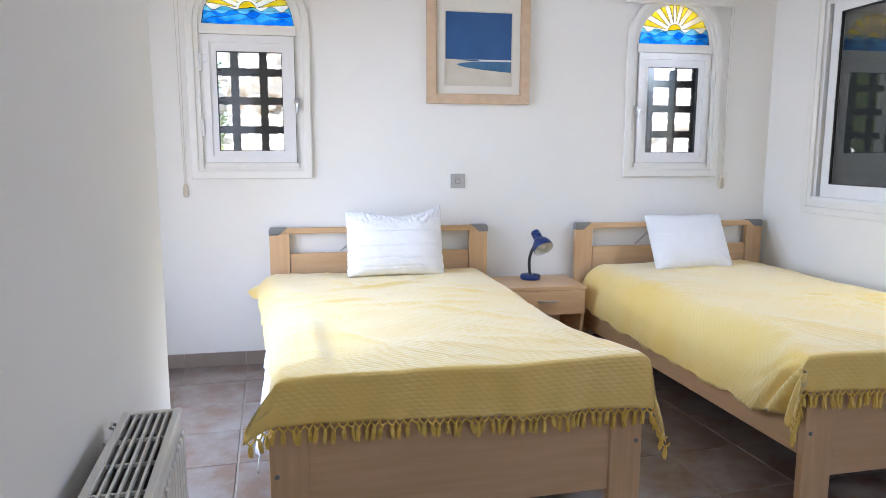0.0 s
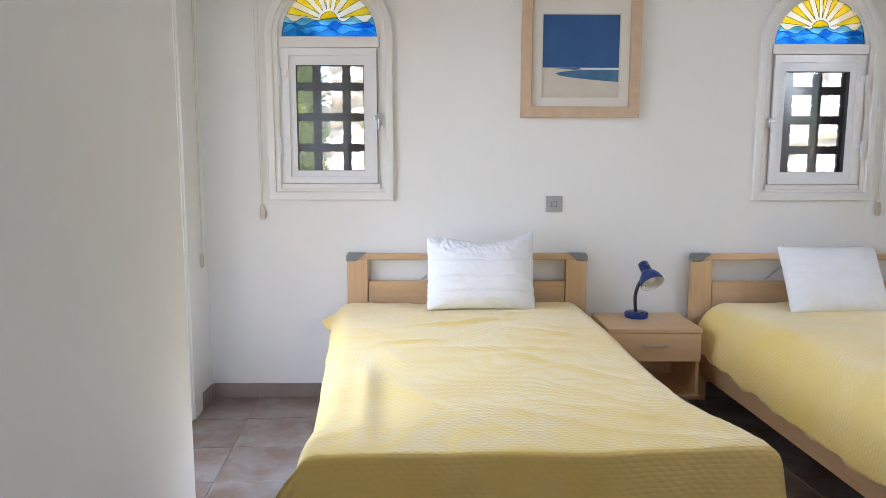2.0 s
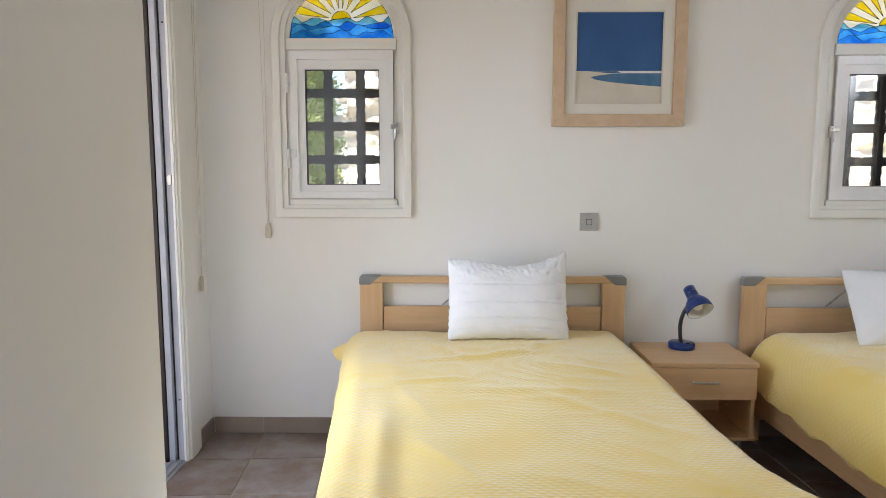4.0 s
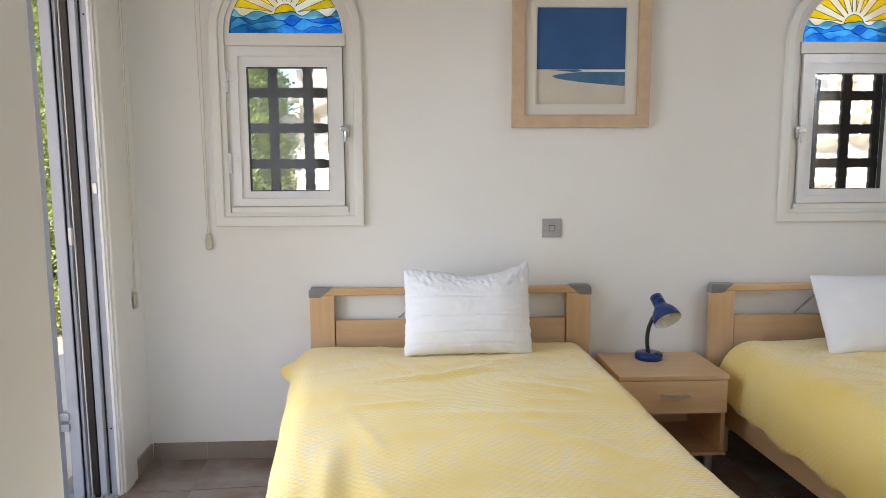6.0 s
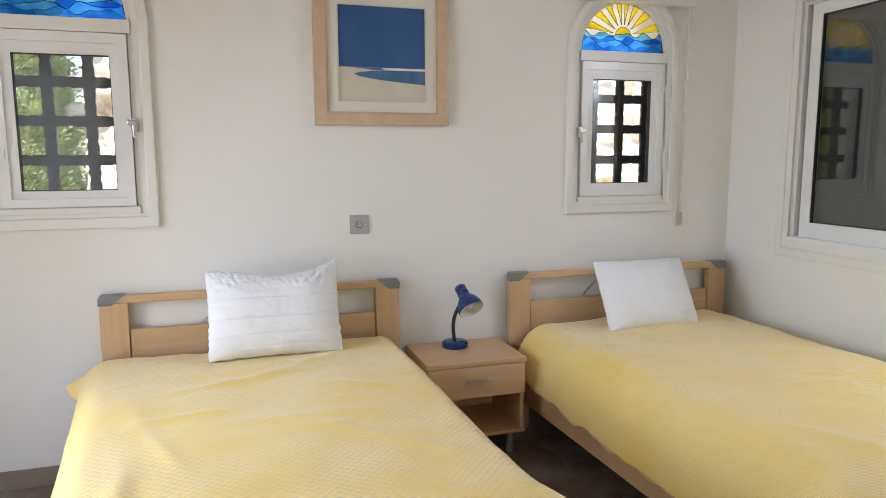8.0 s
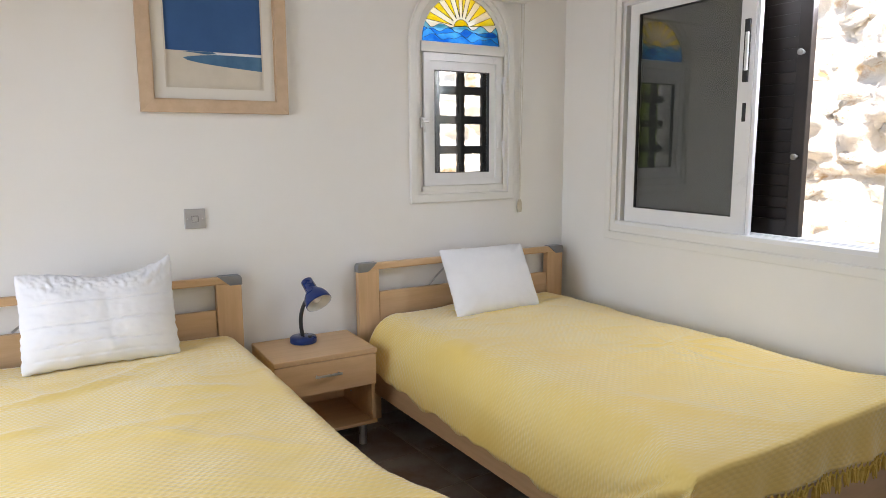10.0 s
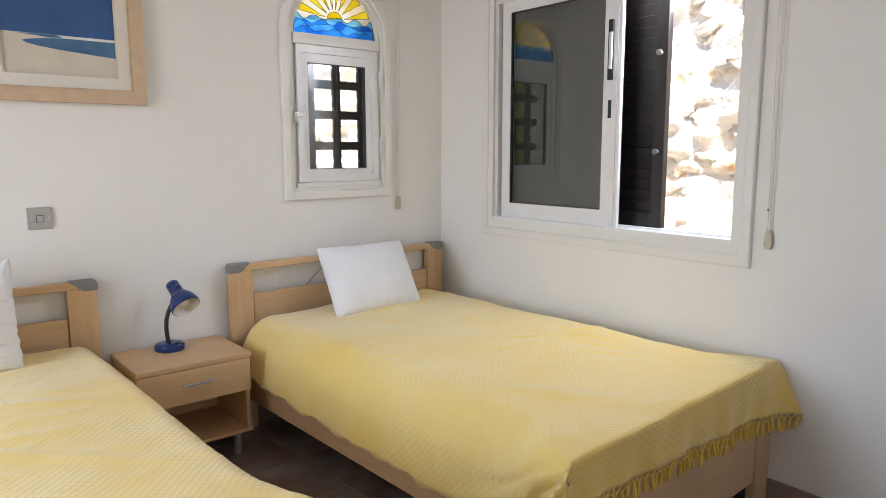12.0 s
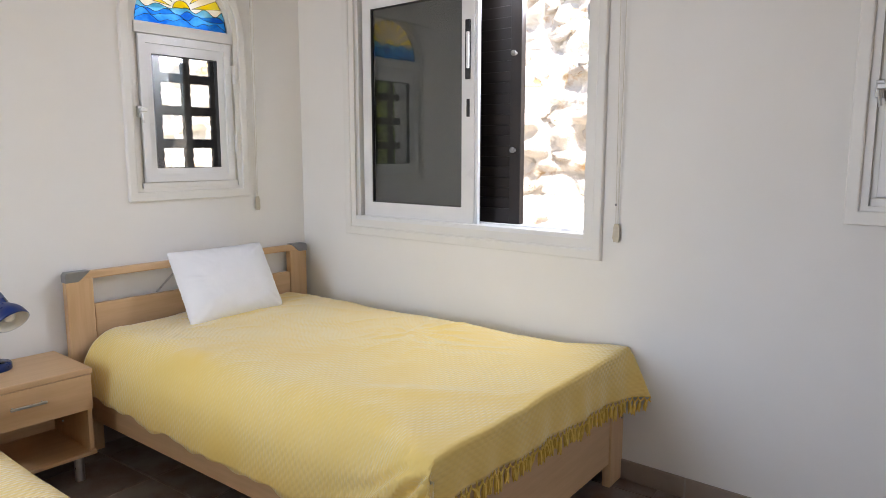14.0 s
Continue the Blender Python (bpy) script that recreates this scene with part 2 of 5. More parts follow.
def blanket_material():
    """Yellow cotton with a woven honeycomb relief, laid out by the cloth's own metres."""
    m, t, b = nodes_of("yellow_waffle_cotton")
    uv = t.nodes.new("ShaderNodeUVMap")
    warp = put(t, "ShaderNodeTexNoise", Scale=5.0, Detail=2.0)
    t.links.new(uv.outputs[0], warp.inputs["Vector"])
    add = t.nodes.new("ShaderNodeVectorMath")
    add.operation = "MULTIPLY_ADD"
    add.inputs[1].default_value = (0.03, 0.02, 0)
    t.links.new(warp.outputs["Color"], add.inputs[0])
    t.links.new(uv.outputs[0], add.inputs[2])
    parts = t.nodes.new("ShaderNodeSeparateXYZ")
    t.links.new(add.outputs[0], parts.inputs[0])

    def calc(operation, x, y=0.0, z=0.0):
        n = t.nodes.new("ShaderNodeMath")
        n.operation = operation
        for k, value in enumerate((x, y, z)):
            if isinstance(value, float):
                n.inputs[k].default_value = value
            else:
                t.links.new(value, n.inputs[k])
        return n.outputs[0]
    # Rows 13.6 mm high of soft cells 30 mm long, each row shifted by half a cell.
    along = calc("MULTIPLY", parts.outputs[1], 73.5)
    row = calc("FLOOR", along)
    rise = calc("SINE", calc("MULTIPLY", calc("FRACT", along), math.pi))
    turn = calc("MULTIPLY_ADD", parts.outputs[0], 209.0, calc("MULTIPLY", row, math.pi))
    cell = calc("MULTIPLY", rise, calc("MULTIPLY_ADD", calc("COSINE", turn), 0.42, 0.58))
    weave = put(t, "ShaderNodeTexNoise", Scale=350.0, Detail=2.0)
    t.links.new(uv.outputs[0], weave.inputs["Vector"])
    stain = put(t, "ShaderNodeTexNoise", Scale=2.2, Detail=4.0)
    t.links.new(uv.outputs[0], stain.inputs["Vector"])
    ramp = t.nodes.new("ShaderNodeValToRGB")
    ramp.color_ramp.elements[0].position, ramp.color_ramp.elements[1].position = 0.3, 0.7
    ramp.color_ramp.elements[0].color, ramp.color_ramp.elements[1].color = (0.88, 0.622, 0.155, 1), (0.93, 0.715, 0.28, 1)
    t.links.new(stain.outputs[0], ramp.inputs[0])
    t.links.new(ramp.outputs[0], b.inputs["Base Color"])
    b.inputs["Roughness"].default_value = 0.62
    b.inputs["Specular IOR Level"].default_value = 0.25
    b.inputs["Sheen Weight"].default_value = 0.6
    b.inputs["Sheen Roughness"].default_value = 0.4
    fine = put(t, "ShaderNodeBump", Strength=0.25, Distance=0.001)
    t.links.new(weave.outputs[0], fine.inputs["Height"])
    big = put(t, "ShaderNodeBump", Strength=0.85, Distance=0.0028)
    patch = t.nodes.new("ShaderNodeMapRange")
    patch.inputs["From Min"].default_value, patch.inputs["From Max"].default_value = 0.36, 0.62
    patch.inputs["To Min"].default_value, patch.inputs["To Max"].default_value = 0.12, 1.0
    t.links.new(stain.outputs[0], patch.inputs["Value"])
    t.links.new(calc("MULTIPLY", cell, patch.outputs[0]), big.inputs["Height"])
    t.links.new(fine.outputs[0], big.inputs["Normal"])
    t.links.new(big.outputs[0], b.inputs["Normal"])
    return m


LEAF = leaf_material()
GLASS = clear_glass("window_glass")
DARK_GLASS = clear_glass("grey_glass", (0.8, 0.82, 0.8), 0.0, 0.115)
YELLOW_GLASS = painted_glass("yellow_glass", (1.0, 0.89, 0.07), (1.0, 0.95, 0.25))
GOLD_GLASS = painted_glass("gold_glass", (1.0, 0.86, 0.05), (1.0, 0.93, 0.14))
PALE_GLASS = painted_glass("pale_glass", (0.95, 0.89, 0.72), (0.98, 0.95, 0.86), 0.5)
BLUE_GLASSES = [painted_glass("sea_glass", a, c) for a, c in (
    ((0.01, 0.16, 0.62), (0.06, 0.40, 0.88)), ((0.02, 0.26, 0.75), (0.10, 0.50, 0.92)),
    ((0.01, 0.10, 0.50), (0.03, 0.30, 0.80)), ((0.04, 0.40, 0.86), (0.25, 0.68, 0.96)))]
BLANKET = blanket_material()
FRINGE = surface("yellow_fringe_cotton", (0.80, 0.55, 0.11), (0.86, 0.63, 0.18), 0.9, scale=40, fine=500, bump=0.3, specular=0.15)


# ---- mesh helpers ----
def part(name, bm, material, parent=None, label="", smooth=False, keep=None):
    """Links a bmesh as one mesh object under a thing or a part."""
    if not keep:
        bmesh.ops.recalc_face_normals(bm, faces=bm.faces[:])
    me = bpy.data.meshes.new(name)
    bm.to_mesh(me)
    bm.free()
    me.materials.append(material)
    if smooth:
        me.shade_smooth()
    ob = new(name, me)
    if parent is not None:
        ob.parent = parent
    if label:
        ob["label"] = label
    return ob


def group_at(name, m, label, category, group="", kind=""):
    ob = new(name)
    ob.empty_display_size = 0.1
    ob.matrix_world = m
    return tagged(ob, label, category, group, kind)


def box(x0, x1, y0, y1, z0, z1, bevel=0.0, bm=None, segments=2):
    own = bm is None
    bm = bm or bmesh.new()
    made = bmesh.ops.create_cube(bm, size=1.0)
    vs = made["verts"]
    for v in vs:
        v.co = Vector((x0 + (v.co.x + 0.5) * (x1 - x0), y0 + (v.co.y + 0.5) * (y1 - y0), z0 + (v.co.z + 0.5) * (z1 - z0)))
    if bevel:
        es = list({e for v in vs for e in v.link_edges})
        bmesh.ops.bevel(bm, geom=es, offset=bevel, segments=segments, affect="EDGES", profile=0.5)
    return bm


def tube(points, r, sides=8, bm=None, caps=True, radii=None):
    bm = bm or bmesh.new()
    pts = [Vector(p) for p in points]
    rings, ref = [], None
    for i, p in enumerate(pts):
        d = (pts[min(i + 1, len(pts) - 1)] - pts[max(i - 1, 0)]).normalized()
        if ref is None:
            ref = d.orthogonal().normalized()
        ref = (ref - d * ref.dot(d)).normalized()
        side = d.cross(ref)
        rr = radii[i] if radii else r
        rings.append([bm.verts.new(p + rr * (math.cos(2 * math.pi * k / sides) * ref + math.sin(2 * math.pi * k / sides) * side)) for k in range(sides)])
    for a, c in zip(rings, rings[1:]):
        for k in range(sides):
            bm.faces.new((a[k], a[(k + 1) % sides], c[(k + 1) % sides], c[k]))
    if caps:
        bm.faces.new(rings[0][::-1])
        bm.faces.new(rings[-1])
    return bm


def lathe(profile, m=None, sides=32, bm=None):
    """Turns (radius, height) pairs about z; m lays the result."""
    bm = bm or bmesh.new()
    m = m or Matrix.Identity(4)
    rings = []
    for r, z in profile:
        if r < 1e-5:
            rings.append([bm.verts.new(m @ Vector((0, 0, z)))])
        else:
            rings.append([bm.verts.new(m @ Vector((r * math.cos(2 * math.pi * k / sides), r * math.sin(2 * math.pi * k / sides), z))) for k in range(sides)])
    for a, c in zip(rings, rings[1:]):
        for k in range(sides):
            j = (k + 1) % sides
            if len(a) == 1 and len(c) > 1:
                bm.faces.new((a[0], c[k], c[j]))
            elif len(c) == 1 and len(a) > 1:
                bm.faces.new((a[k], a[j], c[0]))
            elif len(a) > 1:
                bm.faces.new((a[k], a[j], c[j], c[k]))
    return bm


def ring_solid(outer, inner, y0, y1, bm=None):
    """A closed moulding between two loops (x, z) of equal length, from y0 to y1."""
    bm = bm or bmesh.new()
    n = len(outer)
    rows = [[bm.verts.new((x, y, z)) for x, z in loop] for loop, y in ((outer, y0), (inner, y0), (inner, y1), (outer, y1))]
    for k in range(n):
        j = (k + 1) % n
        for a, c in ((0, 1), (1, 2), (2, 3), (3, 0)):
            bm.faces.new((rows[a][k], rows[a][j], rows[c][j], rows[c][k]))
    return bm


def plate(loop, y0, y1, bm=None):
    """A flat piece with the outline (x, z), from y0 to y1."""
    bm = bm or bmesh.new()
    a = [bm.verts.new((x, y0, z)) for x, z in loop]
    c = [bm.verts.new((x, y1, z)) for x, z in loop]
    n = len(loop)
    bm.faces.new(a)
    bm.faces.new(c[::-1])
    for k in range(n):
        bm.faces.new((a[k], c[k], c[(k + 1) % n], a[(k + 1) % n]))
    return bm


def slab_with_holes(loops, y0, y1):
    """A wall: the first loop (x, z) is its outline, the others its openings."""
    from mathutils import geometry
    bm = bmesh.new()
    tris = geometry.tessellate_polygon([[Vector((x, z, 0)) for x, z in loop] for loop in loops])
    flat = [p for loop in loops for p in loop]
    a = [bm.verts.new((x, y0, z)) for x, z in flat]
    c = [bm.verts.new((x, y1, z)) for x, z in flat]
    for i, j, k in tris:
        bm.faces.new((a[i], a[j], a[k]))
        bm.faces.new((c[k], c[j], c[i]))
    start = 0
    for loop in loops:
        n = len(loop)
        for k in range(n):
            i, j = start + k, start + (k + 1) % n
            bm.faces.new((a[i], a[j], c[j], c[i]))
        start += n
    return bm


def rect(x0, x1, z0, z1):
    return [(x0, z0), (x1, z0), (x1, z1), (x0, z1)]


def arch(a, bottom, spring, steps=24):
    """An arch-topped outline about x = 0, a half-width and radius."""
    return [(-a, bottom), (a, bottom)] + [(a * math.cos(math.pi * k / steps), spring + a * math.sin(math.pi * k / steps)) for k in range(steps + 1)]

# ---- the room ----
# Head wall inner face y = 0, right-hand wall x = 0, garden-door wall x = -3.95, bay side x = -3.39.
LEFT, BAY, BACK, TOP = -3.95, -3.387, -5.6, 2.75
W1, W2, W3 = (-3.266, 1.0), (-0.690, 0.965), (-3.035, 0.98)
SILL = 1.096
BAY_TURN = radians(4.27)               # the bay's side is not quite square to the head wall
RW = (-1.785, -0.46, 0.985, 2.10)      # y from, y to, z from, z to of the sliding window
GD = (-1.72, -0.33, 0.0, 2.12)         # the garden door


def placed_arch(c, s, a):
    return [(c + s * x, SILL + s * z) for x, z in arch(a, 0.05, 0.849)]


floor_slab = part("floor", box(LEFT - 0.3, 0.3, BACK - 0.3, 0.3, -0.2, -0.0035), GROUT)
tagged(floor_slab, "grey-beige mortar bed under terracotta floor tiles", "floor", kind="structure")
wall = part("wall_north", slab_with_holes([rect(LEFT - 0.25, 0.25, -0.1, TOP), placed_arch(*W1, 0.30), placed_arch(*W2, 0.30)], 0.0, 0.25), PLASTER)
tagged(wall, "white plastered wall with two arched window openings", "wall", kind="structure")
wall = part("wall_east", slab_with_holes([rect(0.0, -BACK, -0.1, TOP), rect(-RW[1], -RW[0], RW[2], RW[3]), [(-x, z) for x, z in placed_arch(*W3, 0.30)][::-1]], 0.0, 0.25), PLASTER)
wall.matrix_world = pose(0, 0, 0, 0, 0, -90)
tagged(wall, "white plastered wall with a sliding window opening", "wall", kind="structure")
wall = part("wall_west", slab_with_holes([[(0.0, TOP), (1.81, TOP), (1.81, 2.12), (-GD[1], 2.12), (-GD[1], -0.1), (0.0, -0.1)]], 0.0, 0.15), PLASTER)
wall.matrix_world = Matrix(((0, -1, 0, LEFT), (-1, 0, 0, 0), (0, 0, 1, 0), (0, 0, 0, 1)))
tagged(wall, "white plastered wall beside the garden door", "wall", kind="structure")
bay_bm = box(LEFT - 0.25, BAY, BACK, -1.81, -0.1, TOP)
corner = [e for e in bay_bm.edges if all(abs(v.co.x - BAY) < 1e-4 and abs(v.co.y + 1.81) < 1e-4 for v in e.verts)]
bmesh.ops.bevel(bay_bm, geom=corner, offset=0.025, segments=6, affect="EDGES", profile=0.5)
bmesh.ops.transform(bay_bm, verts=[v for v in bay_bm.verts if v.co.x > BAY - 0.1 and v.co.y < -4], matrix=Matrix.Translation((math.tan(BAY_TURN) * (-1.81 - BACK), 0, 0)))
tagged(part("wall_bay", bay_bm, PLASTER), "white plastered wall with a rounded corner behind the radiator", "wall", kind="structure")
# The rear wall's doorway is unseen, added as a place for the fill lamp.
tagged(part("wall_south", slab_with_holes([[(LEFT - 0.25, -0.1), (-2.15, -0.1), (-2.15, 2.1), (-1.25, 2.1), (-1.25, -0.1), (0.25, -0.1), (0.25, TOP), (LEFT - 0.25, TOP)]], BACK - 0.25, BACK), PLASTER), "white plastered wall with an added, unseen doorway", "wall", kind="structure")
tagged(part("ceiling", box(LEFT - 0.25, 0.25, BACK - 0.25, 0.25, TOP, TOP + 0.15), CEILING), "plain white painted ceiling", "ceiling", kind="structure")


# ---- arched windows ----
def outline_strips(bm, loop, y0, y1, w):
    n = len(loop)
    for k in range(n):
        a, c = Vector(loop[k]), Vector(loop[(k + 1) % n])
        d = c - a
        if d.length < 1e-5:
            continue
        nrm = Vector((-d.y, d.x)).normalized() * w
        plate([tuple(a + nrm), tuple(a - nrm), tuple(c - nrm), tuple(c + nrm)], y0, y1, bm)


def sea_line(k, x):
    """Height of the k-th wave line above the arch's foot."""
    base = (0.0, 0.026, 0.05, 0.066, 0.088)[k]
    if k == 0:
        return 0.0
    crest = math.sin(x * (30 + 6 * k) + 1.9 * k)
    return base + 0.010 * crest + 0.006 * math.sin(x * 67 + 0.7 * k * k) + 0.004 * abs(math.sin(x * 48 + 2.3 * k))


def arched_window(name, m, s, hinge, label):
    """hinge: -1 hinges on the left, 1 on the right."""
    top = group_at(name, m @ Matrix.Scale(s, 4), label, "window", kind="structure")
    bm = ring_solid(arch(0.333, 0.0, 0.849), arch(0.292, 0.046, 0.849), -0.024, 0.012)
    bmesh.ops.bevel(bm, geom=[e for e in bm.edges if abs(e.verts[0].co.y + 0.024) < 1e-4 and abs(e.verts[1].co.y + 0.024) < 1e-4], offset=0.006, segments=3, affect="EDGES", profile=0.5)
    part("architrave", bm, TRIM, top)
    part("frame", ring_solid(arch(0.296, 0.044, 0.849), arch(0.268, 0.062, 0.849), -0.010, 0.05), TRIM, top)
    part("inner_frame", ring_solid(arch(0.270, 0.060, 0.849), arch(0.249, 0.090, 0.849), 0.006, 0.055), TRIM, top)
    part("transom", box(-0.262, 0.262, -0.014, 0.05, 0.795, 0.849, 0.003), TRIM, top)
    part("sill_rail", box(-0.262, 0.262, -0.016, -0.001, 0.062, 0.089, 0.003), TRIM, top)
    part("seal", ring_solid(rect(-0.2485, 0.2485, 0.0905, 0.7945), rect(-0.238, 0.238, 0.100, 0.784), 0.0405, 0.052), GASKET, top, "dark rubber seal")
    # Opening sash with its stepped profile.
    sash = part("sash", ring_solid(rect(-0.246, 0.246, 0.092, 0.792), rect(-0.212, 0.212, 0.126, 0.752), -0.013, 0.04), ALU, top)
    sash_in = ring_solid(rect(-0.214, 0.214, 0.124, 0.754), rect(-0.178, 0.178, 0.158, 0.706), 0.001, 0.036)
    part("glazing_bead", sash_in, ALU, sash)
    part("gasket", ring_solid(rect(-0.180, 0.180, 0.156, 0.708), rect(-0.1745, 0.1745, 0.1615, 0.7025), 0.006, 0.03), GASKET, sash)
    pane = part("pane", box(-0.178, 0.178, 0.016, 0.020, 0.158, 0.706), GLASS, sash, "clear glass pane")
    pane.visible_shadow = False
    for z in (0.285, 0.64):
        bm = tube([(hinge * 0.258, -0.022, z - 0.045), (hinge * 0.258, -0.022, z - 0.001)], 0.009, 12)
        tube([(hinge * 0.258, -0.022, z + 0.001), (hinge * 0.258, -0.022, z + 0.045)], 0.009, 12, bm)
        x0, x1 = sorted((hinge * 0.222, hinge * 0.256))
        box(x0, x1, -0.018, -0.008, z + 0.004, z + 0.043, 0.002, bm)
        part("hinge", bm, ALU, sash)
    hx = -hinge * 0.262
    bm = box(hx - 0.012, hx + 0.012, -0.030, -0.010, 0.40, 0.455, 0.003)
    box(hx + hinge * 0.010 - 0.018, hx + hinge * 0.010 + 0.018, -0.045, -0.026, 0.425, 0.445, 0.004, bm)
    tube([(hx, -0.035, 0.43), (hx + hinge * 0.006, -0.04, 0.375)], 0.006, 10, bm)
    part("handle", bm, STEEL, sash, "small steel cockspur handle")
    # Painted glass in the arch: waves, sun, rays.
    z0, r, y0, y1 = 0.849, 0.249, 0.016, 0.020
    lead = bmesh.new()
    xs = [(-1 + 2 * k / 40) * r for k in range(41)]

    def inside(x, z):
        return (x, z0 + max(0.0, min(z, math.sqrt(max(0.0, r * r - x * x)))))
    for k in range(4):
        low = [inside(x, sea_line(k, x)) for x in xs]
        high = [inside(x, max(sea_line(k, x), sea_line(k + 1, x))) for x in xs]
        bm = bmesh.new()
        for i in range(40):
            if high[i][1] - low[i][1] + high[i + 1][1] - low[i + 1][1] > 1e-4:
                q = [bm.verts.new((x, y0, z)) for x, z in (low[i], low[i + 1], high[i + 1], high[i])]
                bm.faces.new(q)
        part("pane", bm, BLUE_GLASSES[k], top, "blue painted glass waves")
        for i in range(40):
            outline_strips(lead, [high[i], high[i + 1]], y0 - 0.003, y0 - 0.001, 0.0011)
    cx, cz, rs = 0.0, 0.082, 0.047
    sun_loop = [(rs * math.cos(a), z0 + cz + rs * math.sin(a)) for a in [math.pi * k / 20 for k in range(40)]]
    sun_loop = [(x, max(z, z0 + 0.001 + max(sea_line(k, x) for k in range(5)))) for x, z in sun_loop]
    part("pane", plate(sun_loop, y0 - 0.0005, y0 + 0.0005), GOLD_GLASS, top, "golden painted glass sun")
    outline_strips(lead, sun_loop, y0 - 0.003, y0 - 0.001, 0.0012)

    def reach(a):
        # Distance from the sun's middle to the arch along angle a.
        bq = cz * math.sin(a)
        return -bq + math.sqrt(bq * bq + r * r - cz * cz)
    edges = [9, 21, 33, 47, 59, 70, 80, 88, 96, 105, 116, 127, 138, 150, 160, 171]
    for i in range(0, 16, 2):
        a, c = radians(edges[i]), radians(edges[i + 1])
        mid = (a + c) / 2
        loop = [((rs + 0.012) * math.cos(mid), z0 + cz + (rs + 0.012) * math.sin(mid))]
        for k in range(5):
            q = a + (c - a) * k / 4
            loop.append(((reach(q) - 0.001) * math.cos(q), z0 + cz + (reach(q) - 0.001) * math.sin(q)))
        part("pane", plate(loop, y0 - 0.0005, y0 + 0.0005), YELLOW_GLASS, top, "yellow painted glass sun ray")
        outline_strips(lead, loop, y0 - 0.003, y0 - 0.001, 0.0010)
    back_loop = [(r * math.cos(math.pi * k / 40), z0 + r * math.sin(math.pi * k / 40)) for k in range(41)]
    back = [(x, z) for x, z in back_loop if z > z0 + 0.06]
    part("pane", plate(back, y0 + 0.006, y0 + 0.008), PALE_GLASS, top, "pale cream painted glass sky")
    part("leading", lead, GASKET, top, keep=True)
    return top


M1, M2 = pose(W1[0], 0, SILL), pose(W2[0], 0, SILL)
M3 = pose(0, W3[0], SILL, 0, 0, -90)
arched_window("window_1", M1, W1[1], -1, "white arched window with stained glass sunrise over waves")
arched_window("window_2", M2, W2[1], 1, "white arched window with stained glass sunrise over waves")
arched_window("window_3", M3, W3[1], 1, "white arched casement window beside a bare wall")


def grille(m, xs, zs, half_w, z_low, z_high, label):
    """Dark wooden lattice of scalloped bars outside a window."""
    g = group_at("window_grille", m, label, "grille", kind="structure")
    step = 0.164

    def scalloped(length, marks, w=0.0235):
        pts = []
        n = 120
        for k in range(n + 1):
            p = length[0] + (length[1] - length[0]) * k / n
            d = min(abs(p - q) for q in marks)
            pts.append((p, w - (0.004 if abs(d - step / 2) < 0.010 else 0.0) - (0.002 if 0.03 < d < 0.040 else 0.0)))
        return pts
    for x in xs:
        pts = scalloped((z_low, z_high), zs)
        part("bar", plate([(x - w, z) for z, w in pts] + [(x + w, z) for z, w in pts[::-1]], 0.204, 0.222), GRILLE, g)
    for z in zs:
        pts = scalloped((-half_w, half_w), xs)
        part("bar", plate([(x, z - w) for x, w in pts] + [(x, z + w) for x, w in pts[::-1]], 0.201, 0.219), GRILLE, g)
    return g


grille(pose(W1[0], 0, 0), [-0.268, -0.104, 0.060, 0.224], [1.21, 1.378, 1.546, 1.712, 1.88], 0.30, 1.15, 1.93, "dark stained wooden lattice outside the arched window")
grille(pose(W2[0], 0, 0), [-0.206, -0.046, 0.115, 0.276], [1.205, 1.369, 1.535, 1.697, 1.86], 0.29, 1.15, 1.90, "dark stained wooden lattice outside the arched window")
grille(M3 @ pose(0, 0, -SILL), [-0.246, -0.082, 0.082, 0.246], [1.205, 1.369, 1.535, 1.697, 1.86], 0.29, 1.15, 1.90, "dark stained wooden lattice outside the arched window")


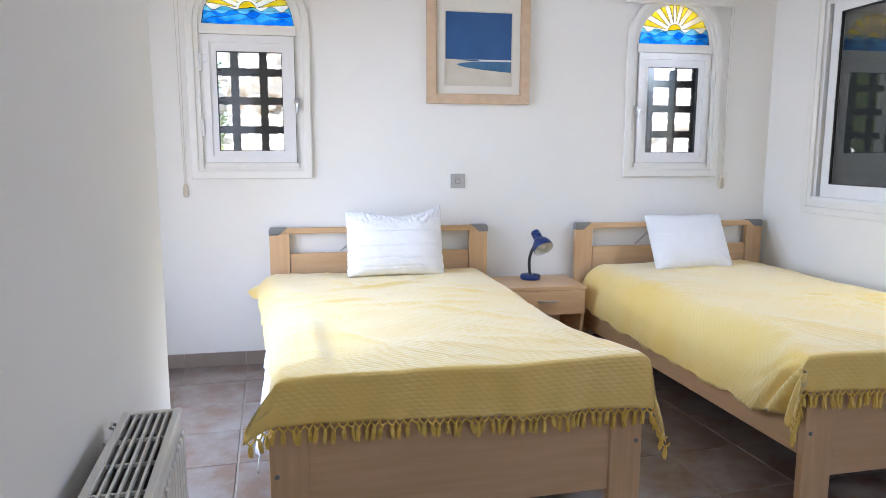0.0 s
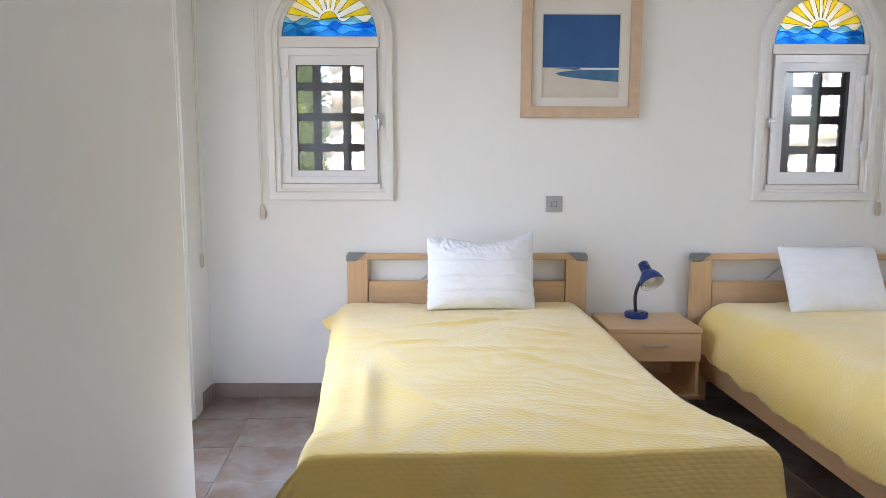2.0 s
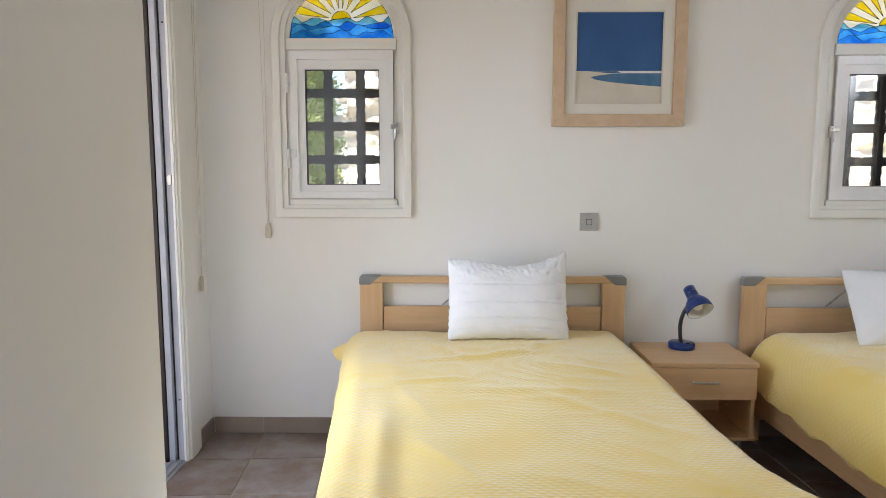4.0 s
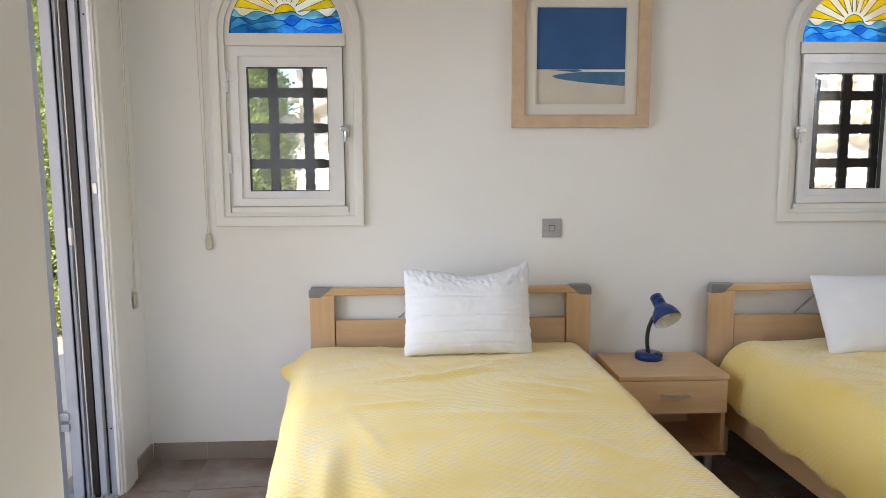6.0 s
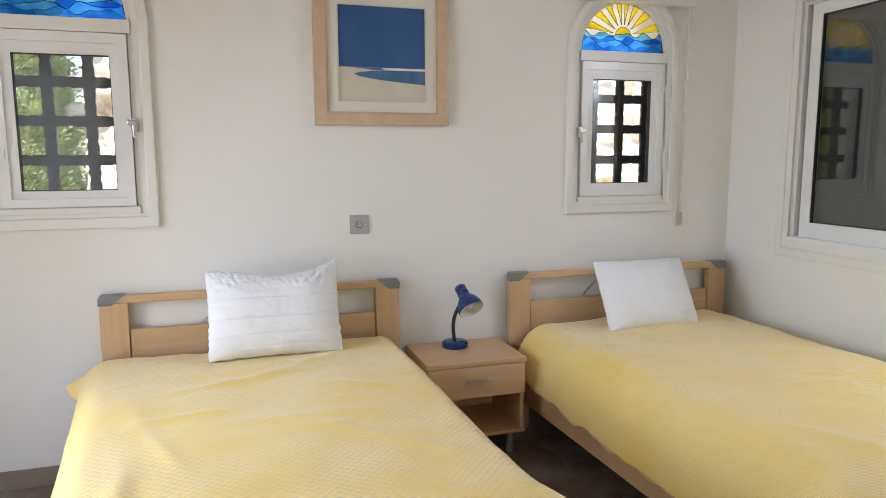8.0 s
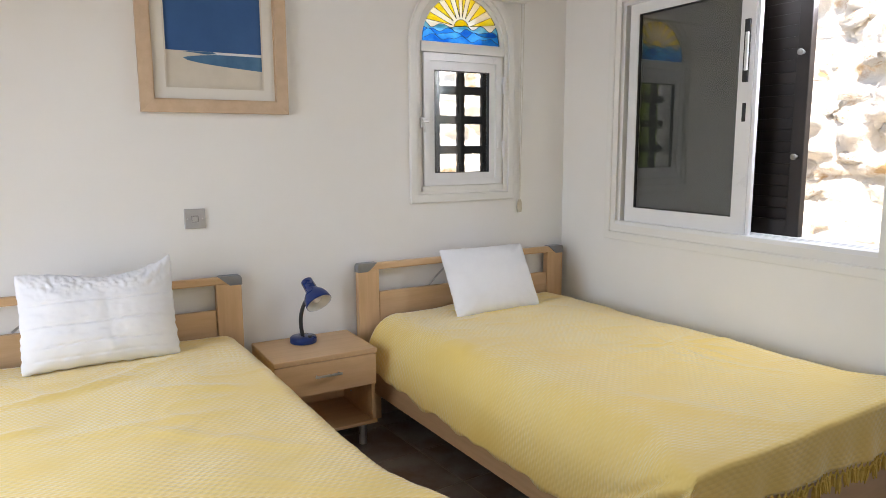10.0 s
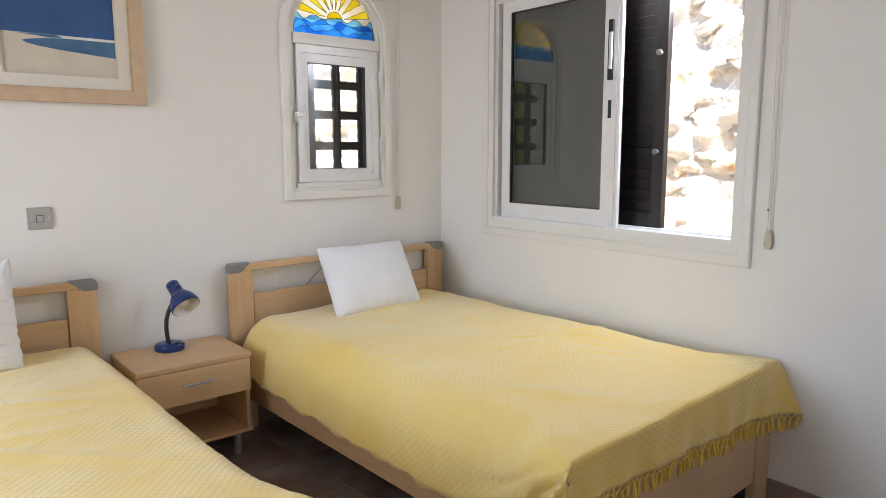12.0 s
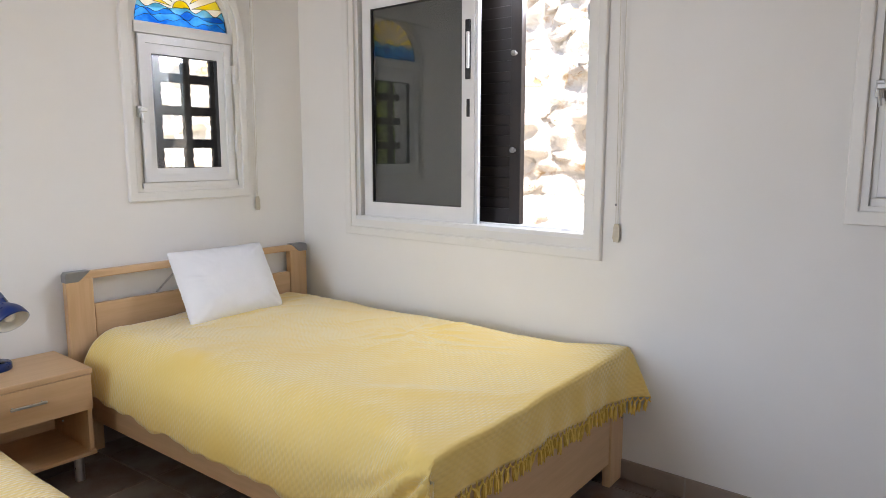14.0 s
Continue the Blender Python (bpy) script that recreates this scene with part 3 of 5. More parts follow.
# ---- sliding window ----
def sliding_window():
    y0, y1, z0, z1 = RW
    # Local x runs to the viewer's right (-y), local y outwards, z up.
    top = group_at("window_4", pose(0, 0, 0, 0, 0, -90), "white aluminium sliding window with one half open to rocks", "window", kind="structure")
    a, c = -y1, -y0
    bm = ring_solid(rect(a - 0.089, c + 0.085, z0 - 0.095, z1 + 0.09), rect(a - 0.045, c + 0.045, z0 - 0.05, z1 + 0.045), -0.022, 0.002)
    bmesh.ops.bevel(bm, geom=[e for e in bm.edges if all(abs(v.co.y + 0.022) < 1e-4 for v in e.verts)], offset=0.007, segments=3, affect="EDGES", profile=0.5)
    part("architrave", bm, TRIM, top)
    part("inner_architrave", ring_solid(rect(a - 0.048, c + 0.048, z0 - 0.053, z1 + 0.048), rect(a - 0.012, c + 0.004, z0 - 0.012, z1 + 0.012), -0.012, 0.004), TRIM, top)
    part("track_frame", ring_solid(rect(a - 0.014, c + 0.014, z0 - 0.014, z1 + 0.014), rect(a + 0.012, c - 0.002, z0 + 0.008, z1 - 0.01), 0.0, 0.13), ALU, top)
    part("inner_sill", box(a - 0.013, c + 0.005, -0.0105, 0.013, z0 - 0.013, z0 + 0.0075, 0.002), ALU, top)
    for y in (0.045, 0.08):
        part("track", box(a, c, y, y + 0.006, z0 - 0.004, z0 + 0.0115, 0.001), ALU, top)

    def leaf(x0, x1, yy, glass, name):
        s = part(name, ring_solid(rect(x0, x1, z0 + 0.004, z1 - 0.004), rect(x0 + 0.058, x1 - 0.072, z0 + 0.082, z1 - 0.062), yy, yy + 0.028), ALU, top)
        part("glazing_bead", ring_solid(rect(x0 + 0.054, x1 - 0.068, z0 + 0.078, z1 - 0.058), rect(x0 + 0.062, x1 - 0.076, z0 + 0.086, z1 - 0.066), yy + 0.004, yy + 0.022), GASKET, s)
        p = part("pane", box(x0 + 0.056, x1 - 0.070, yy + 0.012, yy + 0.016, z0 + 0.08, z1 - 0.06), glass, s, "grey reflecting glass pane")
        p.visible_shadow = False
        return s
    s = leaf(a + 0.030, 1.210, 0.014, DARK_GLASS, "sliding_sash")
    hx = 1.176
    bm = box(hx - 0.013, hx + 0.013, 0.004, 0.015, 1.652, 1.915, 0.003)
    part("latch_plate", bm, BLACK, s, "black latch plate")
    part("latch", box(hx - 0.001, hx + 0.013, -0.004, 0.006, 1.70, 1.86, 0.002), ALU, s)
    part("keyhole", box(hx - 0.009, hx + 0.009, 0.011, 0.0155, 1.485, 1.565, 0.002), BLACK, s)
    part("meeting_stile", box(1.2105, 1.227, 0.020, 0.040, z0 + 0.004, z1 - 0.004, 0.002), ALU, top)
    back = part("screen", box(a + 0.02, 1.19, 0.085, 0.092, z0 + 0.01, z1 - 0.012), SCREEN, top, "dark grey insect screen")
    part("catch", box(c - 0.022, c - 0.004, 0.02, 0.05, 1.845, 1.905, 0.002), STEEL, top)
    return top


sliding_window()


def louvred_shutter(name, m, width, height, label, knobs=True):
    sh = group_at(name, m, label, "shutter", kind="structure")
    for x0, x1 in ((0, 0.045), (width - 0.06, width)):
        part("stile", box(x0, x1, 0, 0.035, 0, height, 0.003), SHUTTER, sh)
    for z0, z1 in ((0, 0.07), (height - 0.07, height)):
        part("rail", box(0.045, width - 0.06, 0.002, 0.033, z0, z1, 0.003), SHUTTER, sh)
    n = int((height - 0.14) / 0.047)
    first = None
    for k in range(n):
        z = 0.07 + (k + 0.5) * (height - 0.14) / n
        if first is None:
            bm = box(0.045, width - 0.06, -0.027, 0.027, -0.004, 0.004, 0.002)
            bmesh.ops.rotate(bm, verts=bm.verts[:], cent=(0, 0, 0), matrix=Matrix.Rotation(radians(-79), 3, "X"))
            first = part("slat", bm, SHUTTER, sh)
            first.location = (0, 0.017, z)
        else:
            o = new("slat", first.data)
            o.parent = sh
            o.location = (0, 0.017, z)
    if knobs:
        for z in (height * 0.31, height * 0.70):
            part("knob", lathe([(0, 0), (0.008, 0), (0.008, 0.012), (0.013, 0.016), (0.013, 0.026), (0.0, 0.03)], pose(width - 0.03, 0, z, 90), 14), RADDARK, sh, "dark grey round knob")
    return sh


# The folded leaf behind the open half of the sliding window.
louvred_shutter("shutter", pose(0.155, -1.015, 0.99, 0, 0, -90), 0.355, 1.11, "dark brown louvred shutter leaf in the window opening")


# ---- garden door ----
def garden_door():
    y0, y1, z0, z1 = GD
    d = group_at("door_1", pose(LEFT, 0, 0), "silver aluminium sliding garden door, open, with cream trim", "door", kind="structure")
    j = y1  # the far jamb's face
    part("architrave", box(0.0, 0.022, j - 0.005, j + 0.085, 0.0, z1 + 0.085, 0.007, segments=3), TRIM, d)
    part("inner_architrave", box(-0.002, 0.012, j - 0.018, j - 0.004, 0.0, z1 + 0.02, 0.003), TRIM, d)
    part("outer_architrave", box(0.0, 0.014, j + 0.086, j + 0.135, 0.0, z1 + 0.13, 0.004), TRIM, d)
    part("jamb", box(-0.149, -0.002, j - 0.006, j, 0.0, z1), SILVER, d)
    part("jamb_edge", box(-0.008, 0.003, j - 0.024, j - 0.006, 0.0, z1, 0.001), ALU, d)
    part("jamb_channel", box(-0.036, -0.010, j - 0.014, j - 0.006, 0.0, z1, 0.001), SILVER, d)
    part("jamb_channel", box(-0.072, -0.045, j - 0.034, j - 0.006, 0.0, z1, 0.002), SILVER, d)
    part("seal", box(-0.045, -0.036, j - 0.010, j - 0.005, 0.0, z1), GASKET, d)
    part("shutter_stile", box(-0.100, -0.074, j - 0.040, j - 0.006, 0.0, z1, 0.003), SHUTTER, d, "dark brown shutter stile")
    for k, x in enumerate((-0.114, -0.127)):
        part("screen_stile", box(x - 0.012, x, j - 0.044 - 0.012 * k, j - 0.006, 0.0, z1, 0.002), SILVER, d)
    part("screen_edge", box(-0.104, -0.100, j - 0.044, j - 0.006, 0.0, z1, 0.001), ALU, d)
    # Outer folding panel, seen edge on, with a slot of daylight.
    part("outer_panel", box(-0.170, -0.127, j - 0.060, j - 0.02, 0.0, z1, 0.003), SILVER, d)
    part("outer_panel", box(-0.450, -0.197, j - 0.080, j - 0.04, 0.0, z1, 0.003), SILVER, d)
    for z in (0.30, 0.345):
        part("hinge", box(-0.207, -0.162, j - 0.070, j - 0.03, z, z + 0.032, 0.003), SILVER, d)
    for z in (1.30, 1.50):
        part("clip", box(-0.236, -0.226, j - 0.088, j - 0.079, z, z + 0.035, 0.002), GASKET, d)
    part("strike", box(-0.030, -0.012, j - 0.022, j - 0.012, 1.26, 1.305, 0.002), STEEL, d)
    part("strike", box(-0.004, 0.008, j - 0.028, j - 0.018, 1.36, 1.44, 0.002), ALU, d)
    part("strike", box(-0.118, -0.104, j - 0.06, j - 0.044, 1.06, 1.13, 0.002), ALU, d)
    for z in (0.29, 1.95):
        part("screw", lathe([(0, 0), (0.004, 0), (0.004, 0.0015), (0, 0.002)], pose(-0.022, j - 0.014, z, 90), 10), BLACK, d)
    part("lintel", box(-0.16, 0.0, y0, j - 0.045, z1 - 0.05, z1, 0.003), SILVER, d)
    part("threshold", box(-0.25, -0.002, -1.80, j - 0.002, -0.012, 0.004), SILVER, d)
    for x in (-0.012, -0.05, -0.09, -0.13):
        part("track", box(x - 0.006, x, -1.80, j - 0.045, 0.004, 0.020, 0.001), SILVER, d)
    return d


garden_door()


# ---- blinds: head boxes, cords and pulls ----
def head_box(m, x0, x1, z0, label):
    ob = part("blind_box", box(x0, x1, -0.075, -0.023, z0, z0 + 0.10, 0.006), TRIM)
    ob.matrix_world = m
    tagged(ob, label, "blind box", "blind boxes")


head_box(pose(0, 0, 0), -1.045, -0.31, 2.146, "cream blind box above the arched window")
head_box(pose(0, 0, 0), -3.66, -2.87, 2.215, "cream blind box above the arched window")
head_box(pose(0, 0, 0, 0, 0, -90), 0.335, 1.96, 2.152, "cream blind box above the sliding window")


def blind_cord(m, z_pull, z_top, gap, label, bead=False):
    """Two cords down to a flat pull; local x along the wall, -y into the room."""
    g = group_at("pull_cord", m, label, "pull cord", "pull cords")
    for k, x in enumerate((-gap, gap)):
        pts = [(x * (0.3 + 0.7 * t), -0.012 - 0.012 * t, z_pull + 0.035 + (z_top - z_pull - 0.035) * t) for t in [i / 12 for i in range(13)]]
        part("cord", tube(pts, 0.0016, 6), CORD, g)
    loop = [(-0.011, 0), (0.011, 0), (0.0155, 0.019), (0.0135, 0.054), (0.008, 0.073), (-0.008, 0.073), (-0.0135, 0.054), (-0.0155, 0.019)]
    bm = plate([(x, z + z_pull - 0.028) for x, z in loop], -0.017, -0.006)
    bmesh.ops.bevel(bm, geom=bm.edges[:], offset=0.002, segments=2, affect="EDGES", profile=0.5)
    part("pull", bm, PULL, g, "beige plastic cord pull")
    if bead:
        part("bead", lathe([(0, -0.006), (0.004, -0.003), (0.004, 0.003), (0, 0.006)], pose(-gap * 0.4, -0.014, z_pull + 0.12), 10), GREYCAP, g)
    return g


blind_cord(pose(-3.637, 0, 0), 1.022, 2.22, 0.011, "thin cotton blind cord with a beige pull on the wall")
blind_cord(pose(-0.321, 0, 0), 1.045, 2.15, 0.010, "thin cotton blind cord with a beige pull on the wall")
blind_cord(pose(0, -1.934, 0, 0, 0, -90), 1.0, 2.155, 0.014, "beaded blind cord with a beige pull by the sliding window", True)
blind_cord(pose(LEFT, -0.105, 0, 0, 0, 90), 0.775, 2.72, 0.016, "long blind cord with a beige pull by the garden door")


# ---- beds ----
def superposed(x, y, seed):
    """Height of the cloth's wrinkles: broad swells, then pinched ridges that come and go."""
    swell = noise.noise(Vector((x * 2.1, y * 2.1, seed))) * 0.010 + noise.noise(Vector((x * 5.5, y * 4.5, seed + 7))) * 0.006
    here = max(0.0, 0.45 + noise.noise(Vector((x * 1.9, y * 1.9, seed + 15))))
    ridge = max(0.0, 1 - 3.2 * abs(noise.noise(Vector((x * 4.3 + 0.9 * y, y * 5.6 - 0.7 * x, seed + 21))))) ** 2
    crumple = noise.noise(Vector((x * 12, y * 14, seed + 3))) * 0.0026 + noise.noise(Vector((x * 25, y * 27, seed + 5))) * 0.0011
    return swell + here * (0.0055 * ridge + crumple)


def drape(length, flat, r):
    """Distance along the cloth to (out, down) over an edge: flat part, bend of radius r, hanging part."""
    if length <= flat - r:
        return length, 0.0
    bend = (length - (flat - r)) / r
    if bend < math.pi / 2:
        return flat - r + r * math.sin(bend), r * (1 - math.cos(bend))
    return flat, r + (length - (flat - r) - r * math.pi / 2)


def blanket(name, parent_m, half, head_y, foot_y, top, drops, radius, seed, folds, label, lean=0.0, tight_from=0.5, corner=(0.5, 0.5, 0.3, 0.3), wide=(0.0, 0.0), pleat=0.0, rise_by=0.02, slim=0.0):
    """A bedspread over a mattress. drops: hanging length left, right, foot-left, foot-right.
    corner: how far the foot corners swing out sideways (left, right) and forwards; wide: extra width at the foot."""
    dl, dr, dfl, dfr = drops
    r, rf = radius, 0.015
    lu, ru = -(half - r + r * math.pi / 2 + dl - r), half - r + r * math.pi / 2 + dr - r
    flat_v = head_y - foot_y
    nu, nv = 130, 190
    bm = bmesh.new()
    uvl = bm.loops.layers.uv.new("UVMap")
    grid, info, low = [], {}, []

    def at(u, v):
        tight = min(1.0, max(0.0, (v - tight_from * flat_v) / (flat_v * (0.97 - tight_from))))
        r_here = r + (0.035 - r) * tight * tight * (3 - 2 * tight)
        ox, dx = drape(abs(u), half, r_here)
        x = ox if u > 0 else -ox
        oy, dy = drape(v, flat_v, rf)
        y = head_y - oy
        z = top + superposed(x, y, seed) * (1 if dx < 0.02 else 0.4)
        rise = min(1.0, max(0.0, (v - 0.62 * flat_v) / (0.36 * flat_v)))
        z += rise_by * rise * rise * (3 - 2 * rise)
        side, foot = max(0.0, dx - r_here * 0.6), max(0.0, dy - rf * 0.6)
        both = min(side, foot)
        z -= (dx ** 3 + dy ** 3) ** (1 / 3) if dx + dy > 0 else 0
        z -= 0.35 * both
        sgn = 1 if u > 0 else -1
        wave = math.sin(v * 17 + seed) * 0.5 + math.sin(v * 31 + 2 * seed) * 0.3
        x += sgn * (side * ((0.10 if u > 0 else 0.18) + 0.05 * wave) + corner[1 if u > 0 else 0] * both)
        y -= foot * (0.04 + 0.04 * math.sin(u * 19 + seed) + 0.03 * math.sin(u * 43)) + corner[3 if u > 0 else 2] * both
        x -= lean * max(0.0, 1 - v / flat_v) * max(0.0, -x / half) ** 2
        if lean and u < 0:
            x += 0.036 * min(1.0, v / flat_v) * max(0.0, -x / half) ** 2
            x -= 0.9 * side * math.exp(-(v / 0.09) ** 2)
            z += 0.35 * side * math.exp(-(v / 0.09) ** 2)
        if u > 0:
            x -= slim * min(1.0, max(0.0, v / flat_v - 0.15) / 0.6) * min(1.0, abs(x) / half) ** 2
        near = min(1.0, max(0.0, (v - 0.80 * flat_v) / (0.19 * flat_v)))
        x += sgn * wide[1 if u > 0 else 0] * near * near * (3 - 2 * near) * min(1.0, abs(x) / half) ** 2
        if pleat and u < 0:
            # The corner's cloth gathers in pleats that fan out from the top of the post.
            fan = math.atan2(flat_v - v + 0.03, side + 0.02)
            held = math.exp(-((v - flat_v) / 0.26) ** 2) * min(1.0, side / 0.05) * max(0.0, 1 - max(0.0, v - flat_v) / 0.06)
            x -= pleat * held * (math.sin(fan * 13 + 0.6) + 0.4 * math.sin(fan * 29))
            z += 0.3 * pleat * held * math.sin(fan * 13 + 0.6)
        if pleat and u > half - 0.16:
            lobe = min(1.0, (u - half + 0.16) / 0.16)
            y -= 0.45 * lobe * lobe * max(0.0, dy - rf)
        for fx, fy, ax, ay, lx, ly, h in folds:
            # A soft crease: middle, direction, length, width, height.
            px, py = x - fx, y - fy
            along, across = px * ax + py * ay, -px * ay + py * ax
            z += h * math.exp(-(along / lx) ** 4 - (across / ly) ** 2 - (dx / 0.05) ** 2 - (dy / 0.03) ** 2)
        return Vector((x, y, z))
    for j in range(nv + 1):
        row = []
        for i in range(nu + 1):
            u = lu + (ru - lu) * i / nu
            foot_drop = dfl + (dfr - dfl) * i / nu
            vmax = flat_v - rf + rf * math.pi / 2 + foot_drop - rf
            t = j / nv
            head_wobble = 0.012 * math.sin(u * 9 + seed) * (1 - t)
            v = head_wobble + vmax * t
            edge = 0.006 * math.sin(v * 23 + seed) + 0.004 * math.sin(v * 51)
            if i == 0 or i == nu:
                u += edge
            if pleat and u < -half:
                u += 0.16 * (-half - u) * math.exp(-(v / 0.45) ** 2)
            p = at(u, v)
            vert = bm.verts.new(p)
            info[vert] = (u, v)
            row.append(vert)
        grid.append(row)
    for j in range(nv):
        for i in range(nu):
            f = bm.faces.new((grid[j][i], grid[j + 1][i], grid[j + 1][i + 1], grid[j][i + 1]))
            for l in f.loops:
                l[uvl].uv = info[l.vert]
    hem = [grid[nv][i].co.copy() for i in range(nu + 1)]
    thing = group_at(name, parent_m, label, "bedspread", "bedspreads")
    cloth = part("cloth", bm, BLANKET, thing, smooth=True, keep=True)
    solid = cloth.modifiers.new("thickness", "SOLIDIFY")
    solid.thickness, solid.offset = 0.005, -1.0
    # Fringe along the foot hem: netted cords that meet in knots, with tassels below.
    bm = bmesh.new()
    for e in (-1, 1):
        tube([(e * 0.0128, 0, 0.003), (e * 0.0115, -0.001, -0.005), (e * 0.003, -0.002, -0.015)], 0.0030, 5, bm)
    lathe([(0, -0.011), (0.0052, -0.014), (0.0062, -0.019), (0.0045, -0.024)], None, 7, bm)
    for k in range(6):
        a = 2 * math.pi * k / 6
        tube([(0.0028 * math.cos(a), 0.0028 * math.sin(a), -0.021), (0.0050 * math.cos(a), 0.0042 * math.sin(a), -0.037), (0.0052 * math.cos(a + 0.4), 0.0046 * math.sin(a + 0.4), -0.054 - 0.004 * (k % 3))], 0.0034, 4, bm, radii=[0.0030, 0.0038, 0.0020])
    tassel = None
    walked, last = 0.0, hem[0]
    spacing = 0.0255
    for p in hem[1:]:
        seg = (p - last).length
        while walked + seg >= spacing:
            last = last.lerp(p, (spacing - walked) / seg)
            seg = (p - last).length
            walked = 0.0
            if tassel is None:
                tassel = o = part("tassel", bm, FRINGE, thing, "knotted yellow tassel")
            else:
                o = new("tassel", tassel.data)
                o.parent = thing
            d = (p - last)
            o.matrix_basis = Matrix.LocRotScale(last, Euler((radians(random.uniform(-9, 9)), radians(random.gauss(0, 9)), math.atan2(d.y, d.x))), (1.0, 1.0, random.uniform(0.85, 1.15)))
        walked += seg
        last = p
    return thing


def bed(m, turned, label):
    """Origin at the floor under the middle of the headboard, foot towards -y."""
    b = group_at("bed", m, label, "bed", "beds")
    hw = 0.645
    head = part("headboard", box(-hw + 0.115, hw - 0.115, -0.045, -0.017, 0.28, 0.663, 0.003), WOOD_X, b)
    head.rotation_euler.z = -radians(turned)
    part("top_rail", box(-hw + 0.06, hw - 0.06, -0.048, -0.014, 0.778, 0.812, 0.006), WOOD_X, head)
    for s in (-1, 1):
        x0, x1 = sorted((s * hw, s * (hw - 0.112)))
        post = part("post", box(x0, x1, -0.052, -0.012, 0.0, 0.782, 0.004), WOOD_Z, b)
        post.rotation_euler.z = -radians(turned)
        # Grey corner cap, cut on the slant towards the rail.
        cap = [(hw + 0.003, 0.772), (hw + 0.003, 0.803), (hw - 0.006, 0.816), (hw - 0.103, 0.816), (hw - 0.058, 0.778), (hw - 0.050, 0.772)]
        bm = plate([(s * x, z) for x, z in cap], -0.056, -0.008)
        bmesh.ops.bevel(bm, geom=bm.edges[:], offset=0.003, segments=2, affect="EDGES", profile=0.5)
        part("corner_cap", bm, GREYCAP, post, "grey plastic corner cap")
        x0, x1 = sorted((s * (hw - 0.035), s * (hw - 0.06)))
        rail = part("side_rail", box(x0, x1, -1.95, -0.05, 0.175, 0.315, 0.003), WOOD_Y, b)
        x0, x1 = sorted((s * 0.622, s * 0.502))
        leg = part("leg", box(x0, x1, -2.0, -1.965, 0.0, 0.448, 0.005), WOOD_Z, b)
        part("bolt", lathe([(0, 0), (0.008, 0), (0.008, 0.002), (0.005, 0.0035), (0, 0.003)], pose(s * 0.600, -2.0, 0.268, 90), 14), GREYCAP, leg, "dark steel bolt head")
    part("footboard", box(-0.505, 0.505, -1.992, -1.968, 0.098, 0.45, 0.003), WOOD_X, b)
    part("slat_base", box(-0.57, 0.57, -1.95, -0.06, 0.27, 0.30, 0.003), WOOD_Y, b)
    # Steel hinge stay behind the pillow.
    part("stay", tube([(-0.245, -0.035, 0.672), (-0.14, -0.02, 0.752)], 0.005, 8), STEEL, b, "thin steel stay")
    # Foot end of the mattress support.
    part("middle_leg", tube([(0.0, -1.0, 0.0), (0.0, -1.0, 0.27)], 0.025, 14), BLACK, b)
    return b


def mattress(m, half, left_sheet, flare, label):
    """Mattress in a white sheet whose hem hangs out on one side."""
    g = group_at("mattress", m, label, "mattress", "mattresses")
    bm = box(-half, half, -1.955, -0.07, 0.302, 0.532, 0.05, segments=4)
    part("cover", bm, LINEN, g, smooth=True)
    bm = bmesh.new()
    rows = []
    for j in range(81):
        y = -0.10 - (1.82 if flare > 0.1 else 1.35) * j / 80
        row = []
        for i in range(11):
            t = i / 10
            w = math.sin(y * 14) * 0.5 + math.sin(y * 33 + 1) * 0.35
            row.append(bm.verts.new((-half - 0.035 - flare * left_sheet * t * (1 - 0.35 * t) - 0.016 * t * w, y, 0.50 - t * (left_sheet + 0.02 * w))))
        rows.append(row)
    for a, c in zip(rows, rows[1:]):
        for i in range(10):
            bm.faces.new((a[i], a[i + 1], c[i + 1], c[i]))
    ob = part("sheet_hem", bm, LINEN, g, smooth=True, keep=True)
    sol = ob.modifiers.new("thickness", "SOLIDIFY")
    sol.thickness = 0.003
    return g


